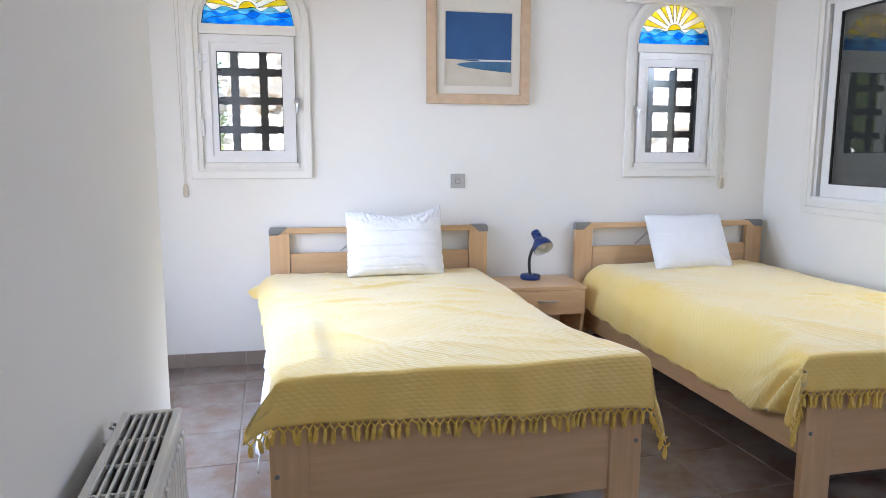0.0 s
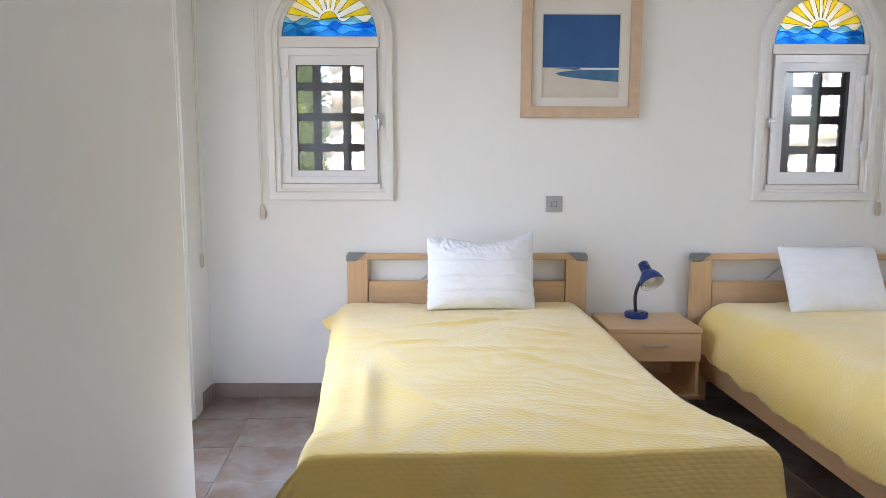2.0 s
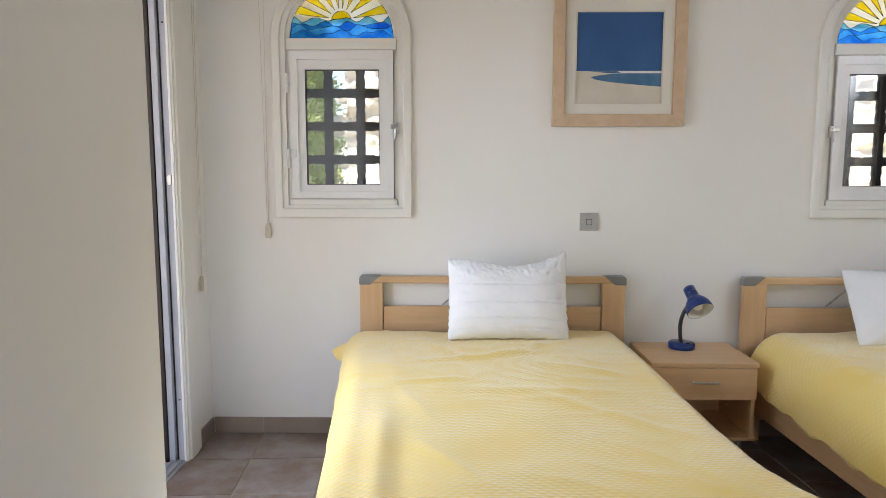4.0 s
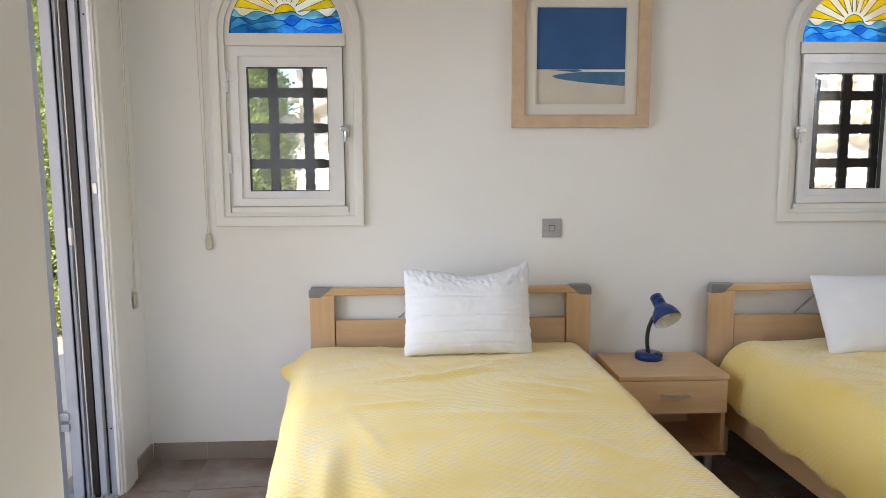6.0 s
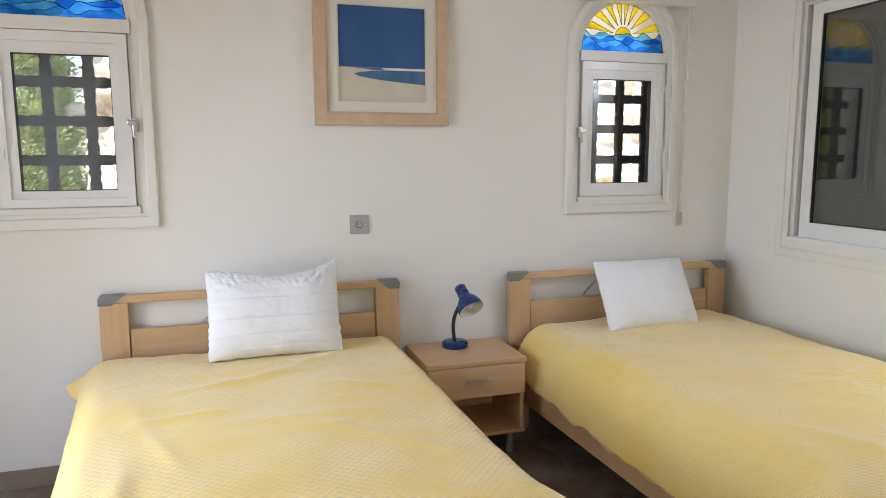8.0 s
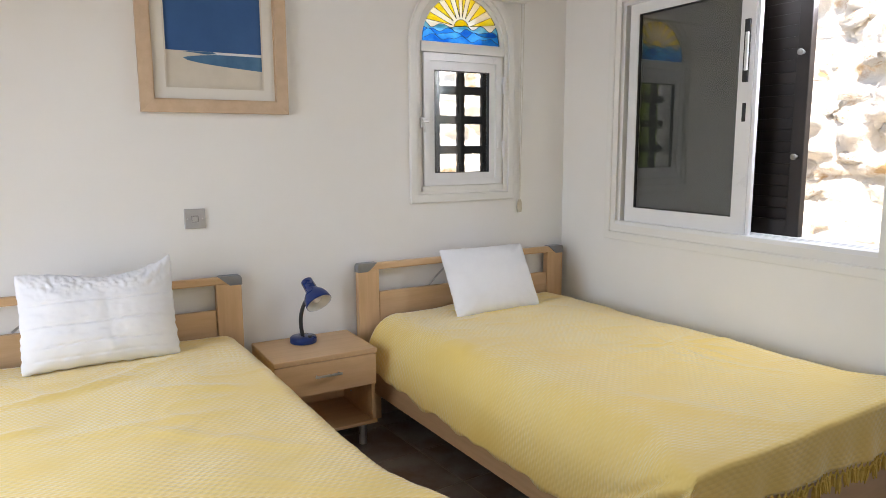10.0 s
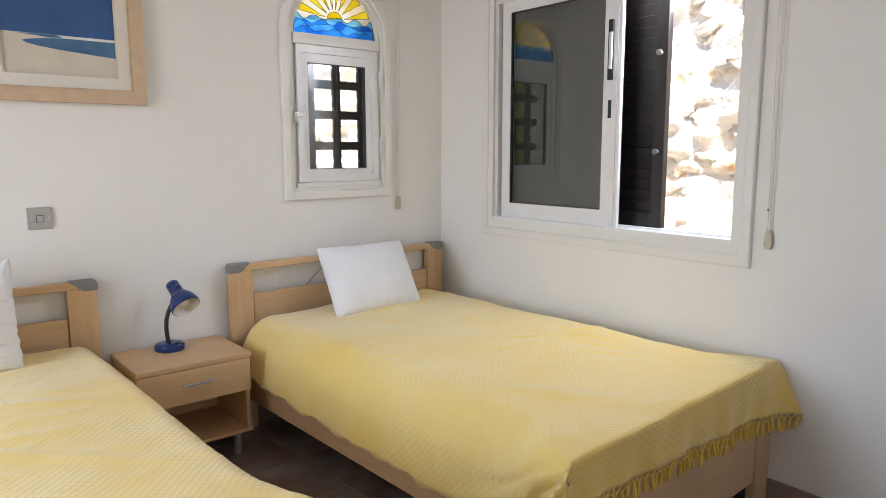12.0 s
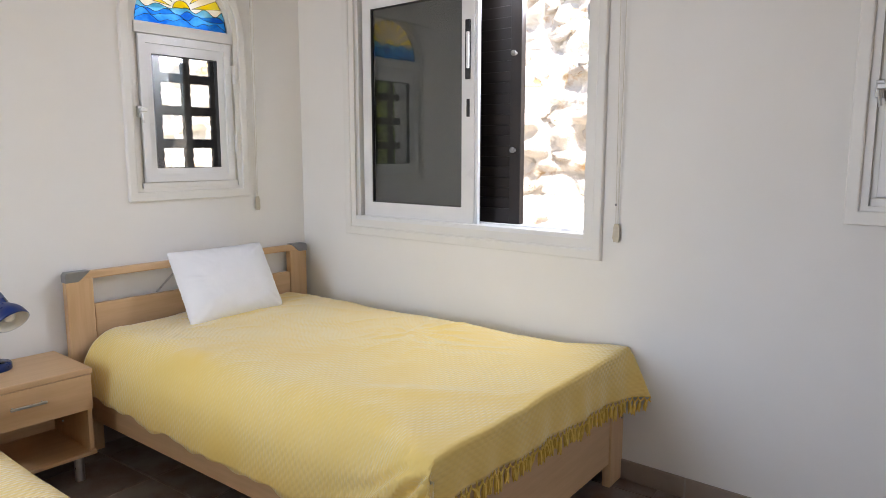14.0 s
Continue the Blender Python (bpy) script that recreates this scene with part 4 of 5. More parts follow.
def pillow(name, m, w, h, thick, seams, seed, label, ear=0.0):
    """A soft pillow: local x across, z up, -y to the room; origin at its lower edge."""
    nx, nz = 90, 110
    bm = bmesh.new()
    sides = []
    for front in (1, -1):
        rows = []
        for j in range(nz + 1):
            q = 2 * j / nz - 1
            row = []
            for i in range(nx + 1):
                p = 2 * i / nx - 1
                pinch_x, pinch_z = 1 - 0.055 * (1 - abs(q) ** 3.0), 1 - 0.07 * (1 - abs(p) ** 3.0)
                x, z = p * w / 2 * pinch_x, (q * pinch_z + 1) * h / 2
                body = max(0.0, (1 - abs(p) ** 3.2) * (1 - abs(q) ** 3.2)) ** 0.55
                d = thick / 2 * body
                edge = max(abs(p), abs(q))
                rad = math.atan2(q, p)
                wr = noise.noise(Vector((math.cos(rad) * 7, math.sin(rad) * 7, seed + edge))) * 0.010 * edge ** 4 * (1 - edge ** 8 + 0.15)
                wr += (0.020 * noise.noise(Vector((p * 19 + q * 4, q * 7, seed + 2))) + 0.012 * noise.noise(Vector((p * 31, q * 13, seed + 4)))) * max(0.0, (q - 0.40) / 0.60) * body ** 0.6 if ear else 0.0
                wr += 0.0010 * noise.noise(Vector((p * 24, q * 20, seed + 12))) * body if seams else 0.0
                wr += noise.noise(Vector((p * 3, q * 3, seed + 5))) * (0.008 if seams else 0.006) * body + noise.noise(Vector((p * 9, q * 7, seed + 9))) * (0.003 if seams else 0.0012) * body
                if seams and front == 1:
                    for sq in seams:
                        wr -= (0.0052 + 0.0022 * math.sin(p * 40 + sq * 30)) * math.exp(-((q - sq - 0.010 * math.sin(p * 5 + sq * 9)) / 0.022) ** 2) * body
                x *= 1 - 0.045 * abs(p) ** 7 * abs(q) ** 7
                z += -0.045 * h / 2 * q * abs(p) ** 7 * abs(q) ** 7
                y = -front * (d + wr) if edge < 0.999 else 0.0
                z += ear * max(0.0, (p - 0.45) / 0.55) ** 2.2 * max(0.0, (q - 0.2) / 0.8) ** 2 - ear * 0.62 * math.exp(-((p - 0.1) / 0.45) ** 2) * max(0.0, q) ** 3
                if edge >= 0.999:
                    z += noise.noise(Vector((p * 8, q * 8, seed))) * 0.008
                    x += noise.noise(Vector((p * 8, q * 8, seed + 20))) * 0.006
                row.append(bm.verts.new((x, y, z)))
            rows.append(row)
        sides.append(rows)
        for j in range(nz):
            for i in range(nx):
                q4 = (rows[j][i], rows[j][i + 1], rows[j + 1][i + 1], rows[j + 1][i])
                bm.faces.new(q4 if front == 1 else q4[::-1])
    bmesh.ops.remove_doubles(bm, verts=bm.verts[:], dist=0.0004)
    ob = part(name, bm, LINEN, smooth=True)
    ob.matrix_world = m
    return tagged(ob, label, "pillow", "pillows")


BED_A, BED_B = pose(-2.542, 0.0, 0, 0, 0, 2.6), pose(-0.688, -0.012, 0, 0, 0, 1.9)
bed(BED_A, 2.6, "light beech bed frame with slotted headboard and grey corner caps")
bed(BED_B, 1.9, "light beech bed frame with slotted headboard against the side wall")
mattress(BED_A @ pose(0.005, 0, 0), 0.565, 0.26, 0.42, "thick mattress in a white sheet, hem hanging out")
mattress(BED_B @ pose(0.005, 0, 0), 0.535, 0.235, 0.05, "thick mattress in a white sheet under a bedspread")
blanket("bedspread", BED_A @ pose(-0.005, 0, 0), 0.62, -0.10, -2.015, 0.556, (0.11, 0.215, 0.14, 0.19), 0.085, 3.0,
        [(-0.455, -1.56, 0.02, -0.9998, 0.33, 0.034, 0.011), (-0.400, -1.56, 0.02, -0.9998, 0.33, 0.036, -0.006), (-0.36, -1.10, 0.35, -0.94, 0.16, 0.022, 0.006), (-0.28, -1.55, 0.5, -0.86, 0.16, 0.022, 0.006), (0.1, -0.45, 0.8, 0.6, 0.18, 0.03, 0.010),
         (-0.1, -0.55, 0.97, 0.24, 0.26, 0.025, 0.011), (0.28, -0.75, 0.9, -0.43, 0.16, 0.03, 0.010), (-0.3, -0.86, 0.99, 0.1, 0.13, 0.02, 0.008), (0.05, -0.98, 0.99, -0.1, 0.3, 0.03, 0.007), (0.25, -1.2, 0.7, -0.7, 0.3, 0.03, 0.007), (-0.25, -0.4, 0.5, -0.86, 0.2, 0.03, 0.009)],
        "yellow waffle-weave cotton bedspread with a knotted fringe at the foot", 0.085, 0.78, corner=(1.15, 0.06, 0.25, 0.30), wide=(0.02, 0.055), slim=0.03)
blanket("bedspread", BED_B @ pose(0.0, 0, 0), 0.62, -0.10, -2.02, 0.564, (0.285, 0.16, 0.115, 0.20), 0.16, 11.0,
        [(0.20 + (0.045 + 0.6 * g) * math.cos(a), -1.22 + (0.045 + 0.6 * g) * math.sin(a), math.cos(a), math.sin(a), g, 0.013 + 0.03 * g, h)
         for a, g, h in ((-0.25, 0.17, 0.011), (-0.75, 0.13, 0.009), (-1.25, 0.15, 0.010), (-1.75, 0.11, 0.008), (-2.4, 0.08, 0.007), (0.2, 0.09, 0.009), (1.2, 0.05, 0.008), (2.7, 0.08, 0.009))]
        + [(0.20, -1.22, 0.9, -0.4, 0.03, 0.022, -0.012), (0.20, -1.52, 0.5, -0.86, 0.2, 0.022, 0.006), (-0.3, -1.7, 0.5, -0.86, 0.25, 0.05, 0.010)],
        "yellow waffle-weave cotton bedspread hanging over the bed's side", 0.0, 0.86, corner=(0.25, 0.10, 0.3, 0.4), wide=(0.045, 0.0), pleat=0.028, rise_by=0.0)
pillow("pillow", pose(-2.480, -0.275, 0.548, -19, 0, 0), 0.572, 0.392, 0.17, (-0.78, -0.52, -0.12, 0.33), 2.0, "white quilted pillow leaning on the headboard", 0.042)
pillow("pillow", pose(-0.675, -0.345, 0.542, -30, 0, 0), 0.525, 0.38, 0.15, (), 6.0, "plain white pillow leaning on the headboard")


# ---- bedside table ----
def bedside_table(m):
    n = group_at("bedside_table", m, "light beech bedside table with a drawer and open shelf", "bedside table")
    w, d = 0.233, 0.366
    part("top", box(-w - 0.002, w + 0.008, -d - 0.012, -0.012, 0.447, 0.470, 0.004), WOOD_X, n)
    for s in (-1, 1):
        x0, x1 = sorted((s * w, s * (w - 0.018)))
        part("side_panel", box(x0, x1, -d, -0.014, 0.128, 0.4465, 0.002), WOOD_Z, n)
    part("bottom", box(-w - 0.001, w + 0.006, -d - 0.008, -0.014, 0.112, 0.1275, 0.003), WOOD_X, n)
    part("divider", box(-w + 0.018, w - 0.018, -d + 0.02, -0.02, 0.298, 0.312, 0.001), WOOD_X, n)
    part("back_panel", box(-w + 0.018, w - 0.018, -0.022, -0.015, 0.128, 0.446), WOOD_X, n)
    dr = part("drawer", box(-w + 0.001, w - 0.001, -d - 0.016, -d - 0.001, 0.304, 0.4455, 0.002), WOOD_X, n)
    bm = box(-0.062, 0.062, -d - 0.042, -d - 0.032, 0.382, 0.392, 0.003)
    for x in (-0.05, 0.05):
        tube([(x, -d - 0.016, 0.387), (x, -d - 0.034, 0.387)], 0.004, 10, bm)
    part("handle", bm, STEEL, dr, "brushed steel bar handle")
    for x in (-w + 0.03, w - 0.035):
        for y in (-d + 0.075, -0.06):
            part("leg", lathe([(0, -0.012), (0.019, -0.012), (0.019, 0.108), (0.024, 0.112), (0, 0.112)], pose(x, y, 0), 20), STEEL, n, "round steel leg")
    part("shelf_pin", tube([(w - 0.018, -0.12, 0.19), (w - 0.024, -0.12, 0.19)], 0.004, 8), STEEL, n)


bedside_table(pose(-1.622, 0, 0.012))


def desk_lamp(m):
    l = group_at("desk_lamp", m, "blue metal desk lamp with a black gooseneck", "desk lamp")
    part("base", lathe([(0, 0), (0.060, 0), (0.062, 0.004), (0.062, 0.022), (0.058, 0.028), (0.02, 0.031), (0, 0.031)], None, 40), BLUE, l, smooth=True)
    part("switch", box(0.012, 0.026, -0.045, -0.030, 0.028, 0.036, 0.002), BLACK, l)
    pts = [Vector((-0.004 - 0.012 * math.sin(t * 2.6) + 0.045 * t ** 3, -0.004 - 0.02 * t ** 2, 0.028 + 0.205 * t)) for t in [k / 24 for k in range(25)]]
    part("gooseneck", tube(pts, 0.009, 12, radii=[0.0094 if k % 2 else 0.0086 for k in range(25)]), BLACK, l, smooth=True)
    axis = Vector((0.20, -0.70, -0.68)).normalized()
    turn = axis.to_track_quat("Z", "Y").to_matrix().to_4x4()
    head_m = Matrix.Translation((0.031, 0.026, 0.286)) @ turn
    outer = [(0, 0), (0.023, 0.0), (0.0275, 0.004), (0.029, 0.056), (0.033, 0.064), (0.049, 0.084), (0.058, 0.104), (0.0615, 0.124), (0.062, 0.136), (0.060, 0.136)]
    inner = [(0.060, 0.136), (0.0575, 0.122), (0.053, 0.104), (0.043, 0.086), (0.028, 0.070), (0.0, 0.066)]
    shade = part("shade", lathe(outer, head_m, 40), BLUE, l, smooth=True, label="blue enamelled shade")
    part("shade_lining", lathe(inner, head_m, 40), LAMPWHITE, shade, "cream lining", smooth=True)
    part("bulb", lathe([(0.012, 0.072), (0.018, 0.085), (0.025, 0.100), (0.023, 0.116), (0.013, 0.126), (0, 0.129)], head_m, 24), BULB, shade, "frosted bulb", smooth=True)
    return l


desk_lamp(pose(-1.640, -0.118, 0.482))


# ---- wall things ----
def picture(m):
    p = group_at("framed_picture", m, "beach and blue sky print in a pale wooden frame", "picture")
    w, h, fw = 0.311, 0.333, 0.052
    for s in (-1, 1):
        o = part("frame_side", plate([(s * w, -h), (s * w, h), (s * (w - fw), h - fw), (s * (w - fw), -h + fw)], -0.034, -0.004), FRAMEWOOD, p)
        o = part("frame_rail", plate([(-w, s * h), (w, s * h), (w - fw, s * (h - fw)), (-w + fw, s * (h - fw))], -0.034, -0.004), FRAMEWOOD, p)
    a = fw - 0.006
    part("fillet", ring_solid(rect(-w + a, w - a, -h + a, h - a), rect(-w + a + 0.012, w - a - 0.012, -h + a + 0.012, h - a - 0.012), -0.022, -0.010), FRAMEWOOD, p)
    part("mat_board", ring_solid(rect(-w + a, w - a, -h + a, h - a), rect(-0.2035, 0.2035, -0.226, 0.196), -0.017, -0.012), MAT_BOARD, p)
    part("print_edge", ring_solid(rect(-0.2065, 0.2065, -0.229, 0.199), rect(-0.200, 0.200, -0.2225, 0.1925), -0.0185, -0.0165), SAND_PRINT, p)
    part("sky", plate(rect(-0.2035, 0.2035, -0.075, 0.196), -0.012, -0.009), SKY_PRINT, p)
    part("sand", plate(rect(-0.2035, 0.2035, -0.226, -0.075), -0.012, -0.009), SAND_PRINT, p)
    # A tapering pool that runs out to the right, with a thin surf line above it.
    top_line = [(-0.13 + 0.3335 * k / 20, -0.104 + 0.018 * min(1.0, k / 8) ** 0.6) for k in range(21)]
    low_line = [(-0.13 + 0.3335 * k / 20, -0.105 - 0.043 * (k / 20) ** 0.55) for k in range(21)]
    part("pool", plate(top_line + low_line[::-1], -0.0135, -0.0118), SEA_PRINT, p)
    surf = [(-0.03 + 0.2335 * k / 20, -0.0755 - 0.0008 * (k % 3)) for k in range(21)]
    part("surf", plate(surf + [(x, -0.0855) for x, z in surf[::-1]], -0.0137, -0.0118), FOAM_PRINT, p)
    part("far_shore", plate([(-0.14, -0.0775), (-0.06, -0.076), (-0.01, -0.076), (0.01, -0.083), (-0.03, -0.0865), (-0.08, -0.082)], -0.0145, -0.0125), SEA_PRINT, p)
    return p


picture(pose(-1.953, 0, 1.866))

sw = group_at("light_switch", pose(-2.073, 0, 1.0765), "grey metal light switch with one rocker", "light switch")
part("plate", box(-0.0445, 0.0445, -0.009, 0.001, -0.0435, 0.0435, 0.003), PLATE, sw)
part("rocker", box(-0.012, 0.012, -0.013, -0.008, -0.013, 0.011, 0.002), PLATE, sw)
part("rocker_gap", ring_solid(rect(-0.0140, 0.0140, -0.015, 0.013), rect(-0.012, 0.012, -0.013, 0.011), -0.0094, -0.008), GASKET, sw)
for x in (-0.031, 0.031):
    part("screw", lathe([(0, 0), (0.0035, 0), (0.003, 0.0015), (0, 0.0015)], pose(x, -0.009, 0, 90), 12), STEEL, sw)


def radiator(m, length):
    """Panel radiator; local x along the wall, -y to the room, origin at its lower end."""
    r = group_at("radiator", m, "cream enamelled panel radiator with a top grille", "radiator")
    h, d0, d1 = 0.60, -0.138, -0.034
    bm = box(0, length, d0, d0 + 0.014, 0.0, h, 0.005)
    part("front_panel", bm, RADIATOR, r)
    n = int(length / 0.033)
    rib = None
    for k in range(n):
        if rib is None:
            rib = o = part("rib", box(-0.009, 0.009, d0 - 0.006, d0 + 0.002, 0.035, h - 0.03, 0.004), RADIATOR, r)
        else:
            o = new("rib", rib.data)
            o.parent = r
        o.location = (0.022 + k * 0.033, 0, 0)
    part("back_panel", box(0, length, d1 - 0.012, d1, 0.0, h, 0.005), RADIATOR, r)
    for x0 in (0.0, length - 0.004):
        part("end_panel", box(x0, x0 + 0.004, d0 + 0.010, d1 - 0.008, 0.01, h + 0.004), RADIATOR, r)
    part("convector", box(0.02, length - 0.02, d0 + 0.04, d1 - 0.035, 0.04, h - 0.03), RADDARK, r)
    for y in (d0 + 0.006, d1 - 0.006):
        part("top_rail", box(0, length, y - 0.007, y + 0.007, h, h + 0.012, 0.002), RADIATOR, r)
    for x in (0.0, length - 0.014):
        part("top_end", box(x, x + 0.014, d0 + 0.012, d1 - 0.012, h, h + 0.011, 0.002), RADIATOR, r)
    for k in range(6):
        y = d0 + 0.023 + k * 0.0138
        part("grille_bar", box(0.012, length - 0.012, y - 0.0022, y + 0.0022, h + 0.002, h + 0.010), RADIATOR, r)
    for k in range(1, int(length / 0.10) + 1):
        x = k * 0.10 - 0.03
        if x < length - 0.03:
            part("grille_bar", box(x, x + 0.005, d0 + 0.012, d1 - 0.012, h + 0.001, h + 0.007), RADIATOR, r)
    # Valve and bracket at the far end (x = length end).
    v = part("valve", tube([(length - 0.06, -0.05, h - 0.035), (length - 0.06, -0.012, h - 0.035)], 0.008, 12), ALU, r)
    part("valve_cap", tube([(length - 0.06, -0.036, h - 0.035), (length - 0.06, -0.024, h - 0.035)], 0.013, 12), BLACK, v)
    part("valve_head", tube([(length - 0.06, -0.018, h - 0.06), (length - 0.06, -0.018, h - 0.02)], 0.010, 12), STEEL, v)
    part("bracket", box(length - 0.10, length - 0.07, -0.04, 0.0, 0.05, h - 0.06, 0.002), RADDARK, r)
    part("pipe", tube([(length - 0.06, -0.018, -0.14), (length - 0.06, -0.018, h - 0.06)], 0.008, 10), RADIATOR, r)
    part("hook", tube([(length - 0.03, d1, h - 0.005), (length - 0.03, d1 + 0.014, h + 0.002), (length - 0.05, d1 + 0.014, h + 0.002), (length - 0.05, d1, h - 0.005)], 0.003, 8), STEEL, r)
    return r


radiator(pose(BAY, -1.81, 0.14, 0, 0, 90 + math.degrees(BAY_TURN)) @ pose(-1.88, 0, 0), 1.0)


# ---- garden ----
def ground_sheet():
    bm = bmesh.new()
    vs = [bm.verts.new(p) for p in ((-900, -900, -0.25), (900, -900, -0.25), (900, 900, -0.25), (-900, 900, -0.25))]
    bm.faces.new(vs)
    tagged(part("ground", bm, EARTH), "dry sandy earth round the house", "ground", kind="structure")


ground_sheet()
tagged(part("pavement", box(-7.5, LEFT - 0.252, -6.5, 2.0, -0.24, -0.03), PAVING), "pale paved terrace outside the garden door", "terrace", kind="structure")


def boulder_meshes():
    made = []
    for k in range(7):
        bm = bmesh.new()
        bmesh.ops.create_icosphere(bm, subdivisions=3, radius=1.0)
        for v in bm.verts:
            d = v.co.normalized()
            c = noise.voronoi(d * 1.7 + Vector((k * 5.0, 1, 2)))[0]
            v.co = d * (0.72 + 0.45 * (c[1] - c[0]) + 0.30 * noise.noise(d * 1.4 + Vector((k * 3.0, 0, 0))) + 0.07 * noise.noise(d * 6 + Vector((k, 0, 0))))
        me = bpy.data.meshes.new("stone")
        bm.to_mesh(me)
        bm.free()
        me.materials.append(ROCK)
        me.shade_smooth()
        made.append(me)
    return made


BOULDERS = boulder_meshes()


def rock_face(m, length, height, span, seed, label):
    """A rough limestone bank with stones standing out of it: local x along, z up, -y towards the house."""
    g = group_at("rock_face", m, label, "rock face")
    nx, nz = 150, 70

    def depth(x, z):
        p = Vector((x * 1.3, seed, z * 2.3))
        cell = noise.voronoi(p * 2.3)[0]
        return 0.18 * max(z, 0) - noise.noise(p * 0.6) * 0.35 - (cell[1] - cell[0]) * 0.22 - noise.fractal(p * 3.2, 0.9, 2.1, 4) * 0.06
    bm = bmesh.new()
    rows = []
    for j in range(nz + 1):
        row = []
        for i in range(nx + 1):
            x, z = length * (i / nx - 0.5), -0.4 + (height + 0.4) * j / nz
            p = Vector((x * 1.3, seed, z * 2.3))
            row.append(bm.verts.new((x + noise.noise(p * 1.7) * 0.06, depth(x, z), z + noise.noise(p * 1.9 + Vector((4, 4, 4))) * 0.08)))
        rows.append(row)
    for a, c in zip(rows, rows[1:]):
        for i in range(nx):
            bm.faces.new((a[i], a[i + 1], c[i + 1], c[i]))
    part("bank", bm, ROCK, g, smooth=True)
    rng = random.Random(int(seed))
    x = span[0]
    while x < span[1]:
        z = 0.0
        while z < height - 0.2:
            o = new("stone", rng.choice(BOULDERS))
            o.parent = g
            w = rng.uniform(0.09, 0.20)
            px, pz = x + rng.uniform(-0.12, 0.12), z + rng.uniform(-0.08, 0.08)
            o.matrix_basis = Matrix.LocRotScale((px, depth(px, pz) + 0.025, pz), Euler((rng.uniform(-0.4, 0.4), rng.uniform(-0.5, 0.5), rng.uniform(-0.5, 0.5))), (w * rng.uniform(1.0, 1.6), w * 0.45, w * rng.uniform(0.5, 0.8)))
            z += rng.uniform(0.26, 0.42)
        x += 0.31
    return g


rock_face(pose(2.5, -0.5, -0.2, 0, 0, -90), 11, 3.3, (-1.6, 3.2), 1.0, "pale sunlit limestone rock face behind the house")
rock_face(pose(0.4, 3.4, -0.2), 8.5, 2.5, (-4.2, 1.0), 5.0, "pale sunlit limestone bank beyond the arched windows")


def conifer(m, height, spread, seed, label):
    t = group_at("conifer", m, label, "tree", "garden conifers")
    rng = random.Random(seed)
    trunk = tube([(0, 0, -0.1), (0.02, 0.01, height * 0.4), (0, 0.03, height * 0.8), (0.01, 0, height)], 0.1, 10, radii=[0.11, 0.08, 0.04, 0.01])
    for k in range(26):
        z = height * (0.05 + 0.85 * k / 26)
        a = k * 2.4
        rr = spread * 0.8 * (1 - z / height) ** 0.5
        tube([(0, 0, z), (rr * 0.5 * math.cos(a), rr * 0.5 * math.sin(a), z + 0.15), (rr * math.cos(a), rr * math.sin(a), z + 0.42)], 0.02, 5, trunk, radii=[0.02, 0.013, 0.005])
    part("trunk", trunk, BARK, t)
    verts, faces = [], []
    clumps = 1700
    for k in range(clumps):
        z = height * (0.02 + 0.98 * rng.random() ** 1.1)
        rr = spread * (1 - (z / height) ** 1.8) ** 0.6 * (0.72 + 0.34 * rng.random())
        a = rng.random() * 2 * math.pi
        c = Vector((rr * math.cos(a), rr * math.sin(a), z))
        for i in range(52):
            d = Vector((rng.gauss(0, 1), rng.gauss(0, 1), rng.gauss(0.5, 1))).normalized()
            p = c + d * rng.random() * 0.16
            side = d.orthogonal().normalized() * rng.uniform(0.012, 0.019)
            tip = d * rng.uniform(0.032, 0.060)
            n = len(verts)
            verts += [p - side * 0.5, p + tip * 0.5 + side, p + tip, p + tip * 0.5 - side]
            faces.append((n, n + 1, n + 2, n + 3))
    me = bpy.data.meshes.new("crown")
    me.from_pydata([tuple(v) for v in verts], [], faces)
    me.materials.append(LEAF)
    ob = new("crown", me)
    ob.parent = t
    return t


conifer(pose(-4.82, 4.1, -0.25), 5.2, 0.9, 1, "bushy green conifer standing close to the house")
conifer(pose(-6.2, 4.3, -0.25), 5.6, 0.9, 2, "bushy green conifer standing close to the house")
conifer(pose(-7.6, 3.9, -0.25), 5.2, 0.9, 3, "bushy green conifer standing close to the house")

# Unseen slabs added against the sun: roof with eaves, cover over the garden door.
tagged(part("roof", box(LEFT - 0.7, 0.40, BACK - 1.9, 0.40, TOP + 0.155, TOP + 0.30), ROOFING), "unseen flat roof slab with eaves added against the sun", "roof", kind="structure")
tagged(part("veranda_roof", box(-6.8, LEFT - 0.26, -5.5, 1.0, TOP + 0.02, TOP + 0.14), OUTSIDE), "unseen white slab added to shade the garden door", "roof", kind="structure")


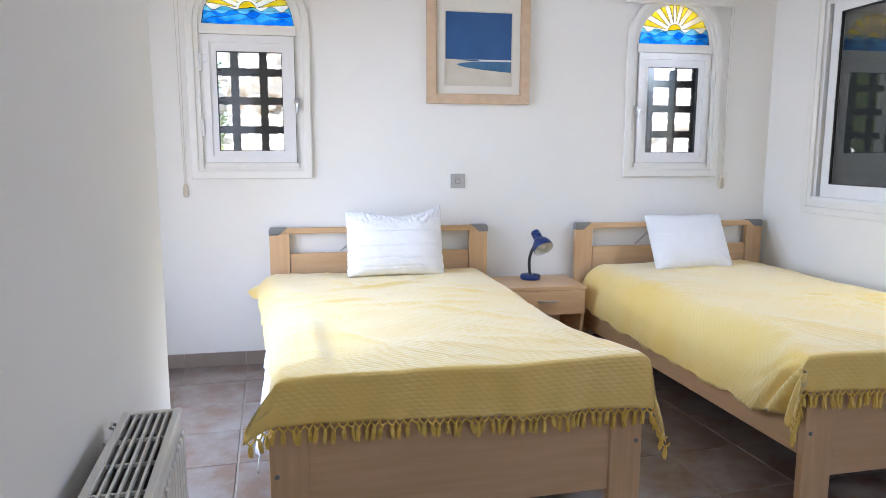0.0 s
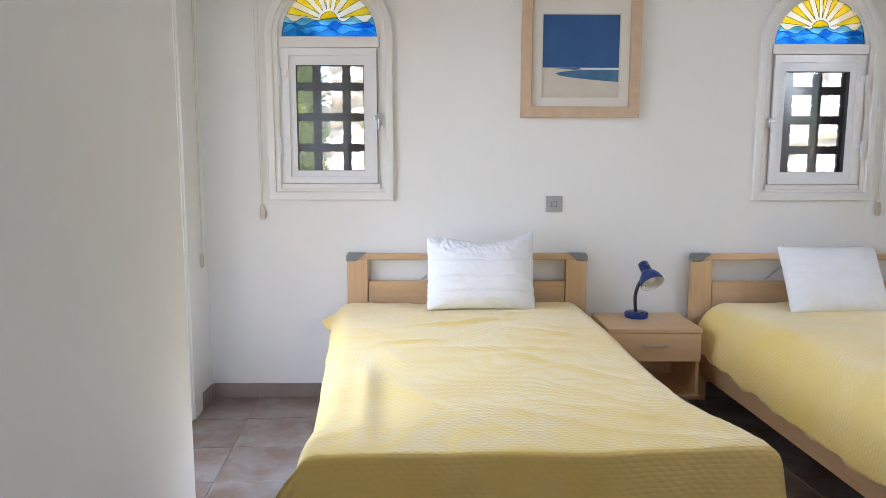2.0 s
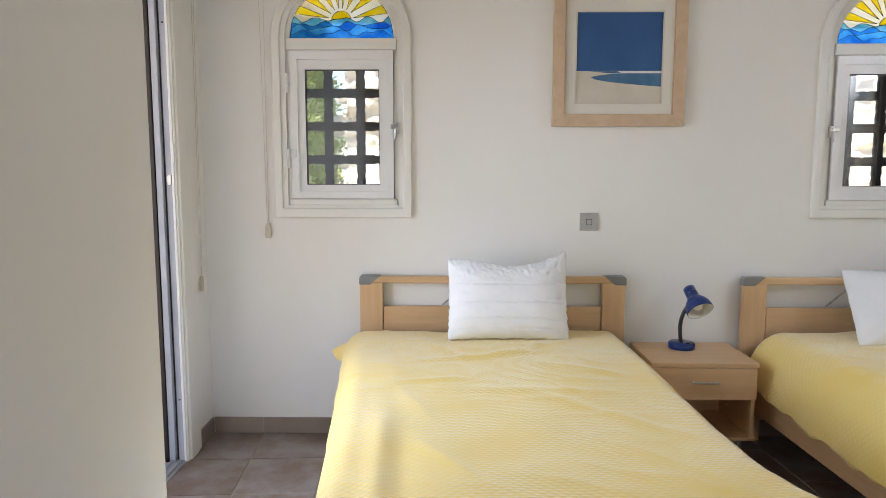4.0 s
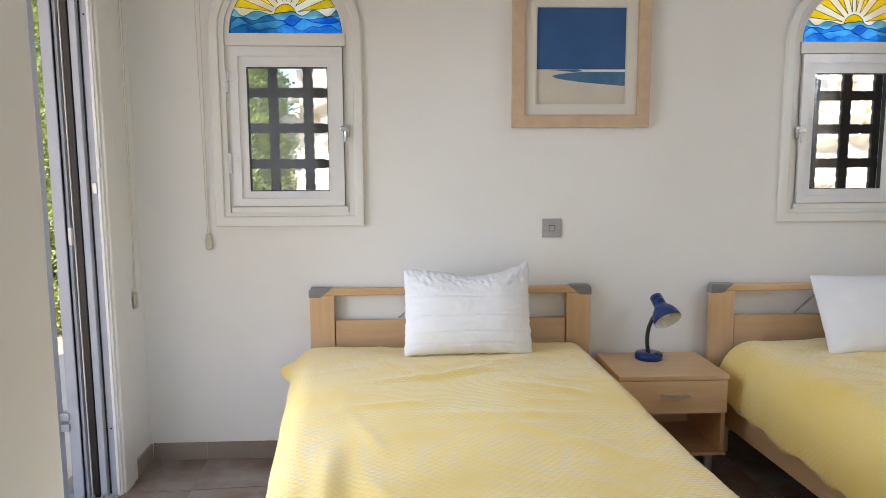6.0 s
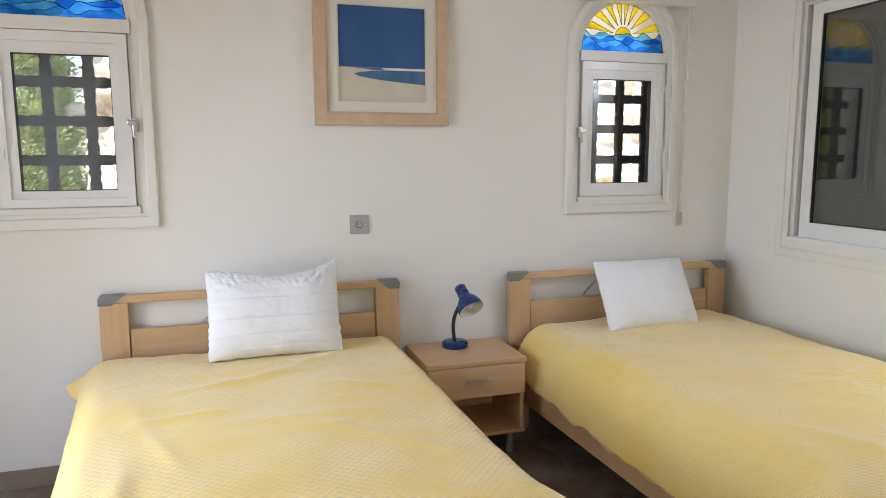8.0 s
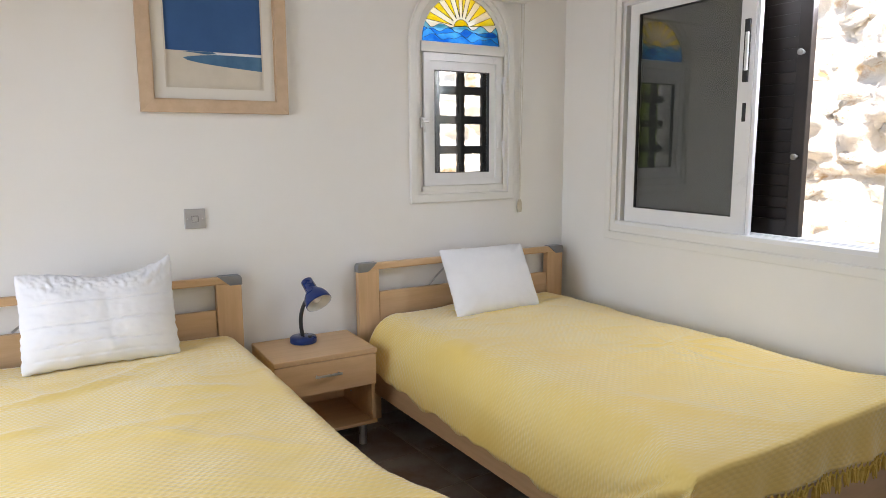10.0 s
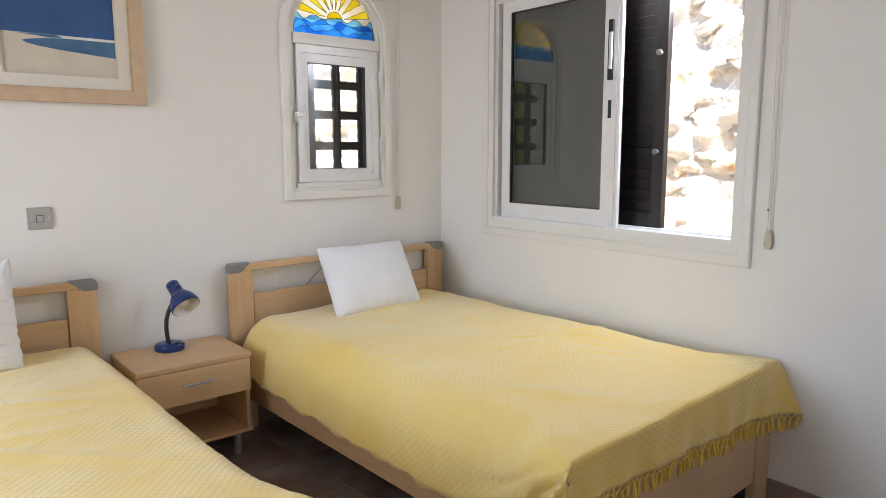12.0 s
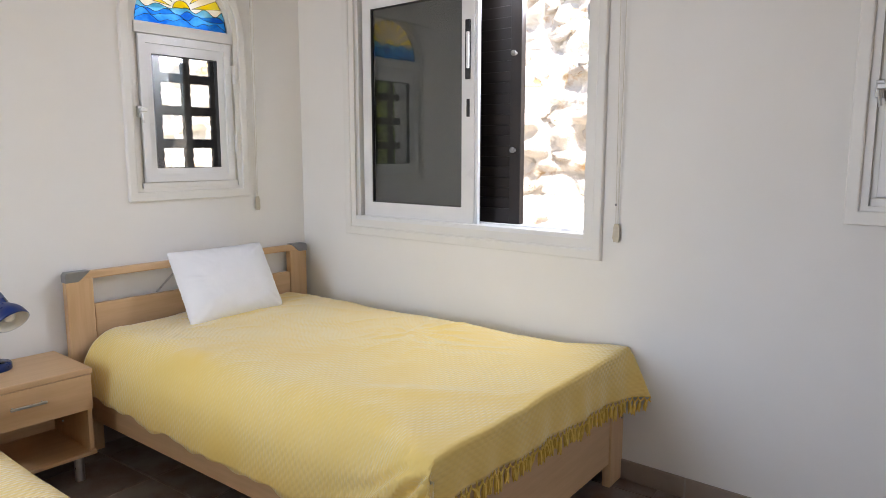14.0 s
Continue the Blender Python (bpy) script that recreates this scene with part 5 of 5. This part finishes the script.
# ---- floor tiles and skirting, piece by piece ----
def floor_tiles():
    pitch, gap, turn = 0.345, 0.0052, radians(3.8)
    ox, oy = -3.665, -0.318
    c, s = math.cos(turn), math.sin(turn)
    whole = None
    x_min, x_max, y_min, y_max = LEFT, 0.0, BACK, 0.0

    def clip(poly):
        """Cuts a tile's outline to the room."""
        for axis, lim, sgn in ((0, x_min, 1), (0, x_max, -1), (1, y_min, 1), (1, y_max, -1)):
            out = []
            for k in range(len(poly)):
                p, q = poly[k], poly[(k + 1) % len(poly)]
                dp, dq = sgn * (p[axis] - lim), sgn * (q[axis] - lim)
                if dp >= 0:
                    out.append(p)
                if dp * dq < 0:
                    t = dp / (dp - dq)
                    out.append((p[0] + t * (q[0] - p[0]), p[1] + t * (q[1] - p[1])))
            poly = out
            if len(poly) < 3:
                return []
        return poly
    h = (pitch - gap) / 2
    for i in range(-4, 14):
        for j in range(-19, 4):
            u, v = (i + 0.5) * pitch, (j + 0.5) * pitch
            cx, cy = ox + c * u - s * v, oy + s * u + c * v
            if cx < BAY - 0.3 and cy < -1.81 - 0.3:
                continue
            quad = [(cx + c * a - s * b, cy + s * a + c * b) for a, b in ((-h, -h), (h, -h), (h, h), (-h, h))]
            inside = all(x_min < x < x_max and y_min < y < y_max for x, y in quad)
            if inside:
                if whole is None:
                    bm = box(-h, h, -h, h, -0.012, 0.0, 0.003, segments=1)
                    whole = o = part("tile", bm, TILE, floor_slab)
                else:
                    o = new("tile", whole.data)
                    o.parent = floor_slab
                o.matrix_basis = pose(cx, cy, random.uniform(-0.0006, 0.0004), 0, 0, 3.8)
            else:
                poly = clip(quad)
                if not poly:
                    continue
                area = abs(sum(p[0] * q[1] - q[0] * p[1] for p, q in zip(poly, poly[1:] + poly[:1]))) / 2
                if area < 0.0008:
                    continue
                bm = bmesh.new()
                lo = [bm.verts.new((x, y, -0.012)) for x, y in poly]
                hi = [bm.verts.new((x, y, 0.0)) for x, y in poly]
                bm.faces.new(hi)
                for k in range(len(poly)):
                    bm.faces.new((lo[k], lo[(k + 1) % len(poly)], hi[(k + 1) % len(poly)], hi[k]))
                part("tile", bm, TILE, floor_slab)


floor_tiles()


def skirting(name, m, length, offset, label):
    """Tile skirting: local x along the wall, -y into the room."""
    g = group_at(name, m, label, "skirting", kind="structure")
    x = -offset
    while x < length:
        a, c = max(0.0, x + 0.003), min(length, x + 0.342)
        if c - a > 0.01:
            part("tile", box(a, c, -0.012, -0.0005, 0.001, 0.082, 0.002, segments=1), SKIRT, g)
        x += 0.345
    part("grout", box(0, length, -0.009, -0.0005, 0.0, 0.080), GROUT, g)


skirting("baseboard", pose(LEFT + 0.013, 0, 0), -LEFT - 0.026, 0.345 - (-3.69 - LEFT - 0.013 + 0.0), "brown stoneware skirting tiles along the wall")
skirting("baseboard", pose(0, -0.0, 0, 0, 0, -90), -BACK, 0.345 * 7 - 2.252 - 0.0, "brown stoneware skirting tiles along the wall")
skirting("baseboard", pose(LEFT, -0.195, 0, 0, 0, 90), 0.183, 0.0, "brown stoneware skirting tile beside the garden door")
skirting("baseboard", pose(BAY, -1.81, 0, 0, 0, 90 + math.degrees(BAY_TURN)) @ pose(-3.3, 0, 0), 3.27, 0.1, "brown stoneware skirting tiles under the radiator")
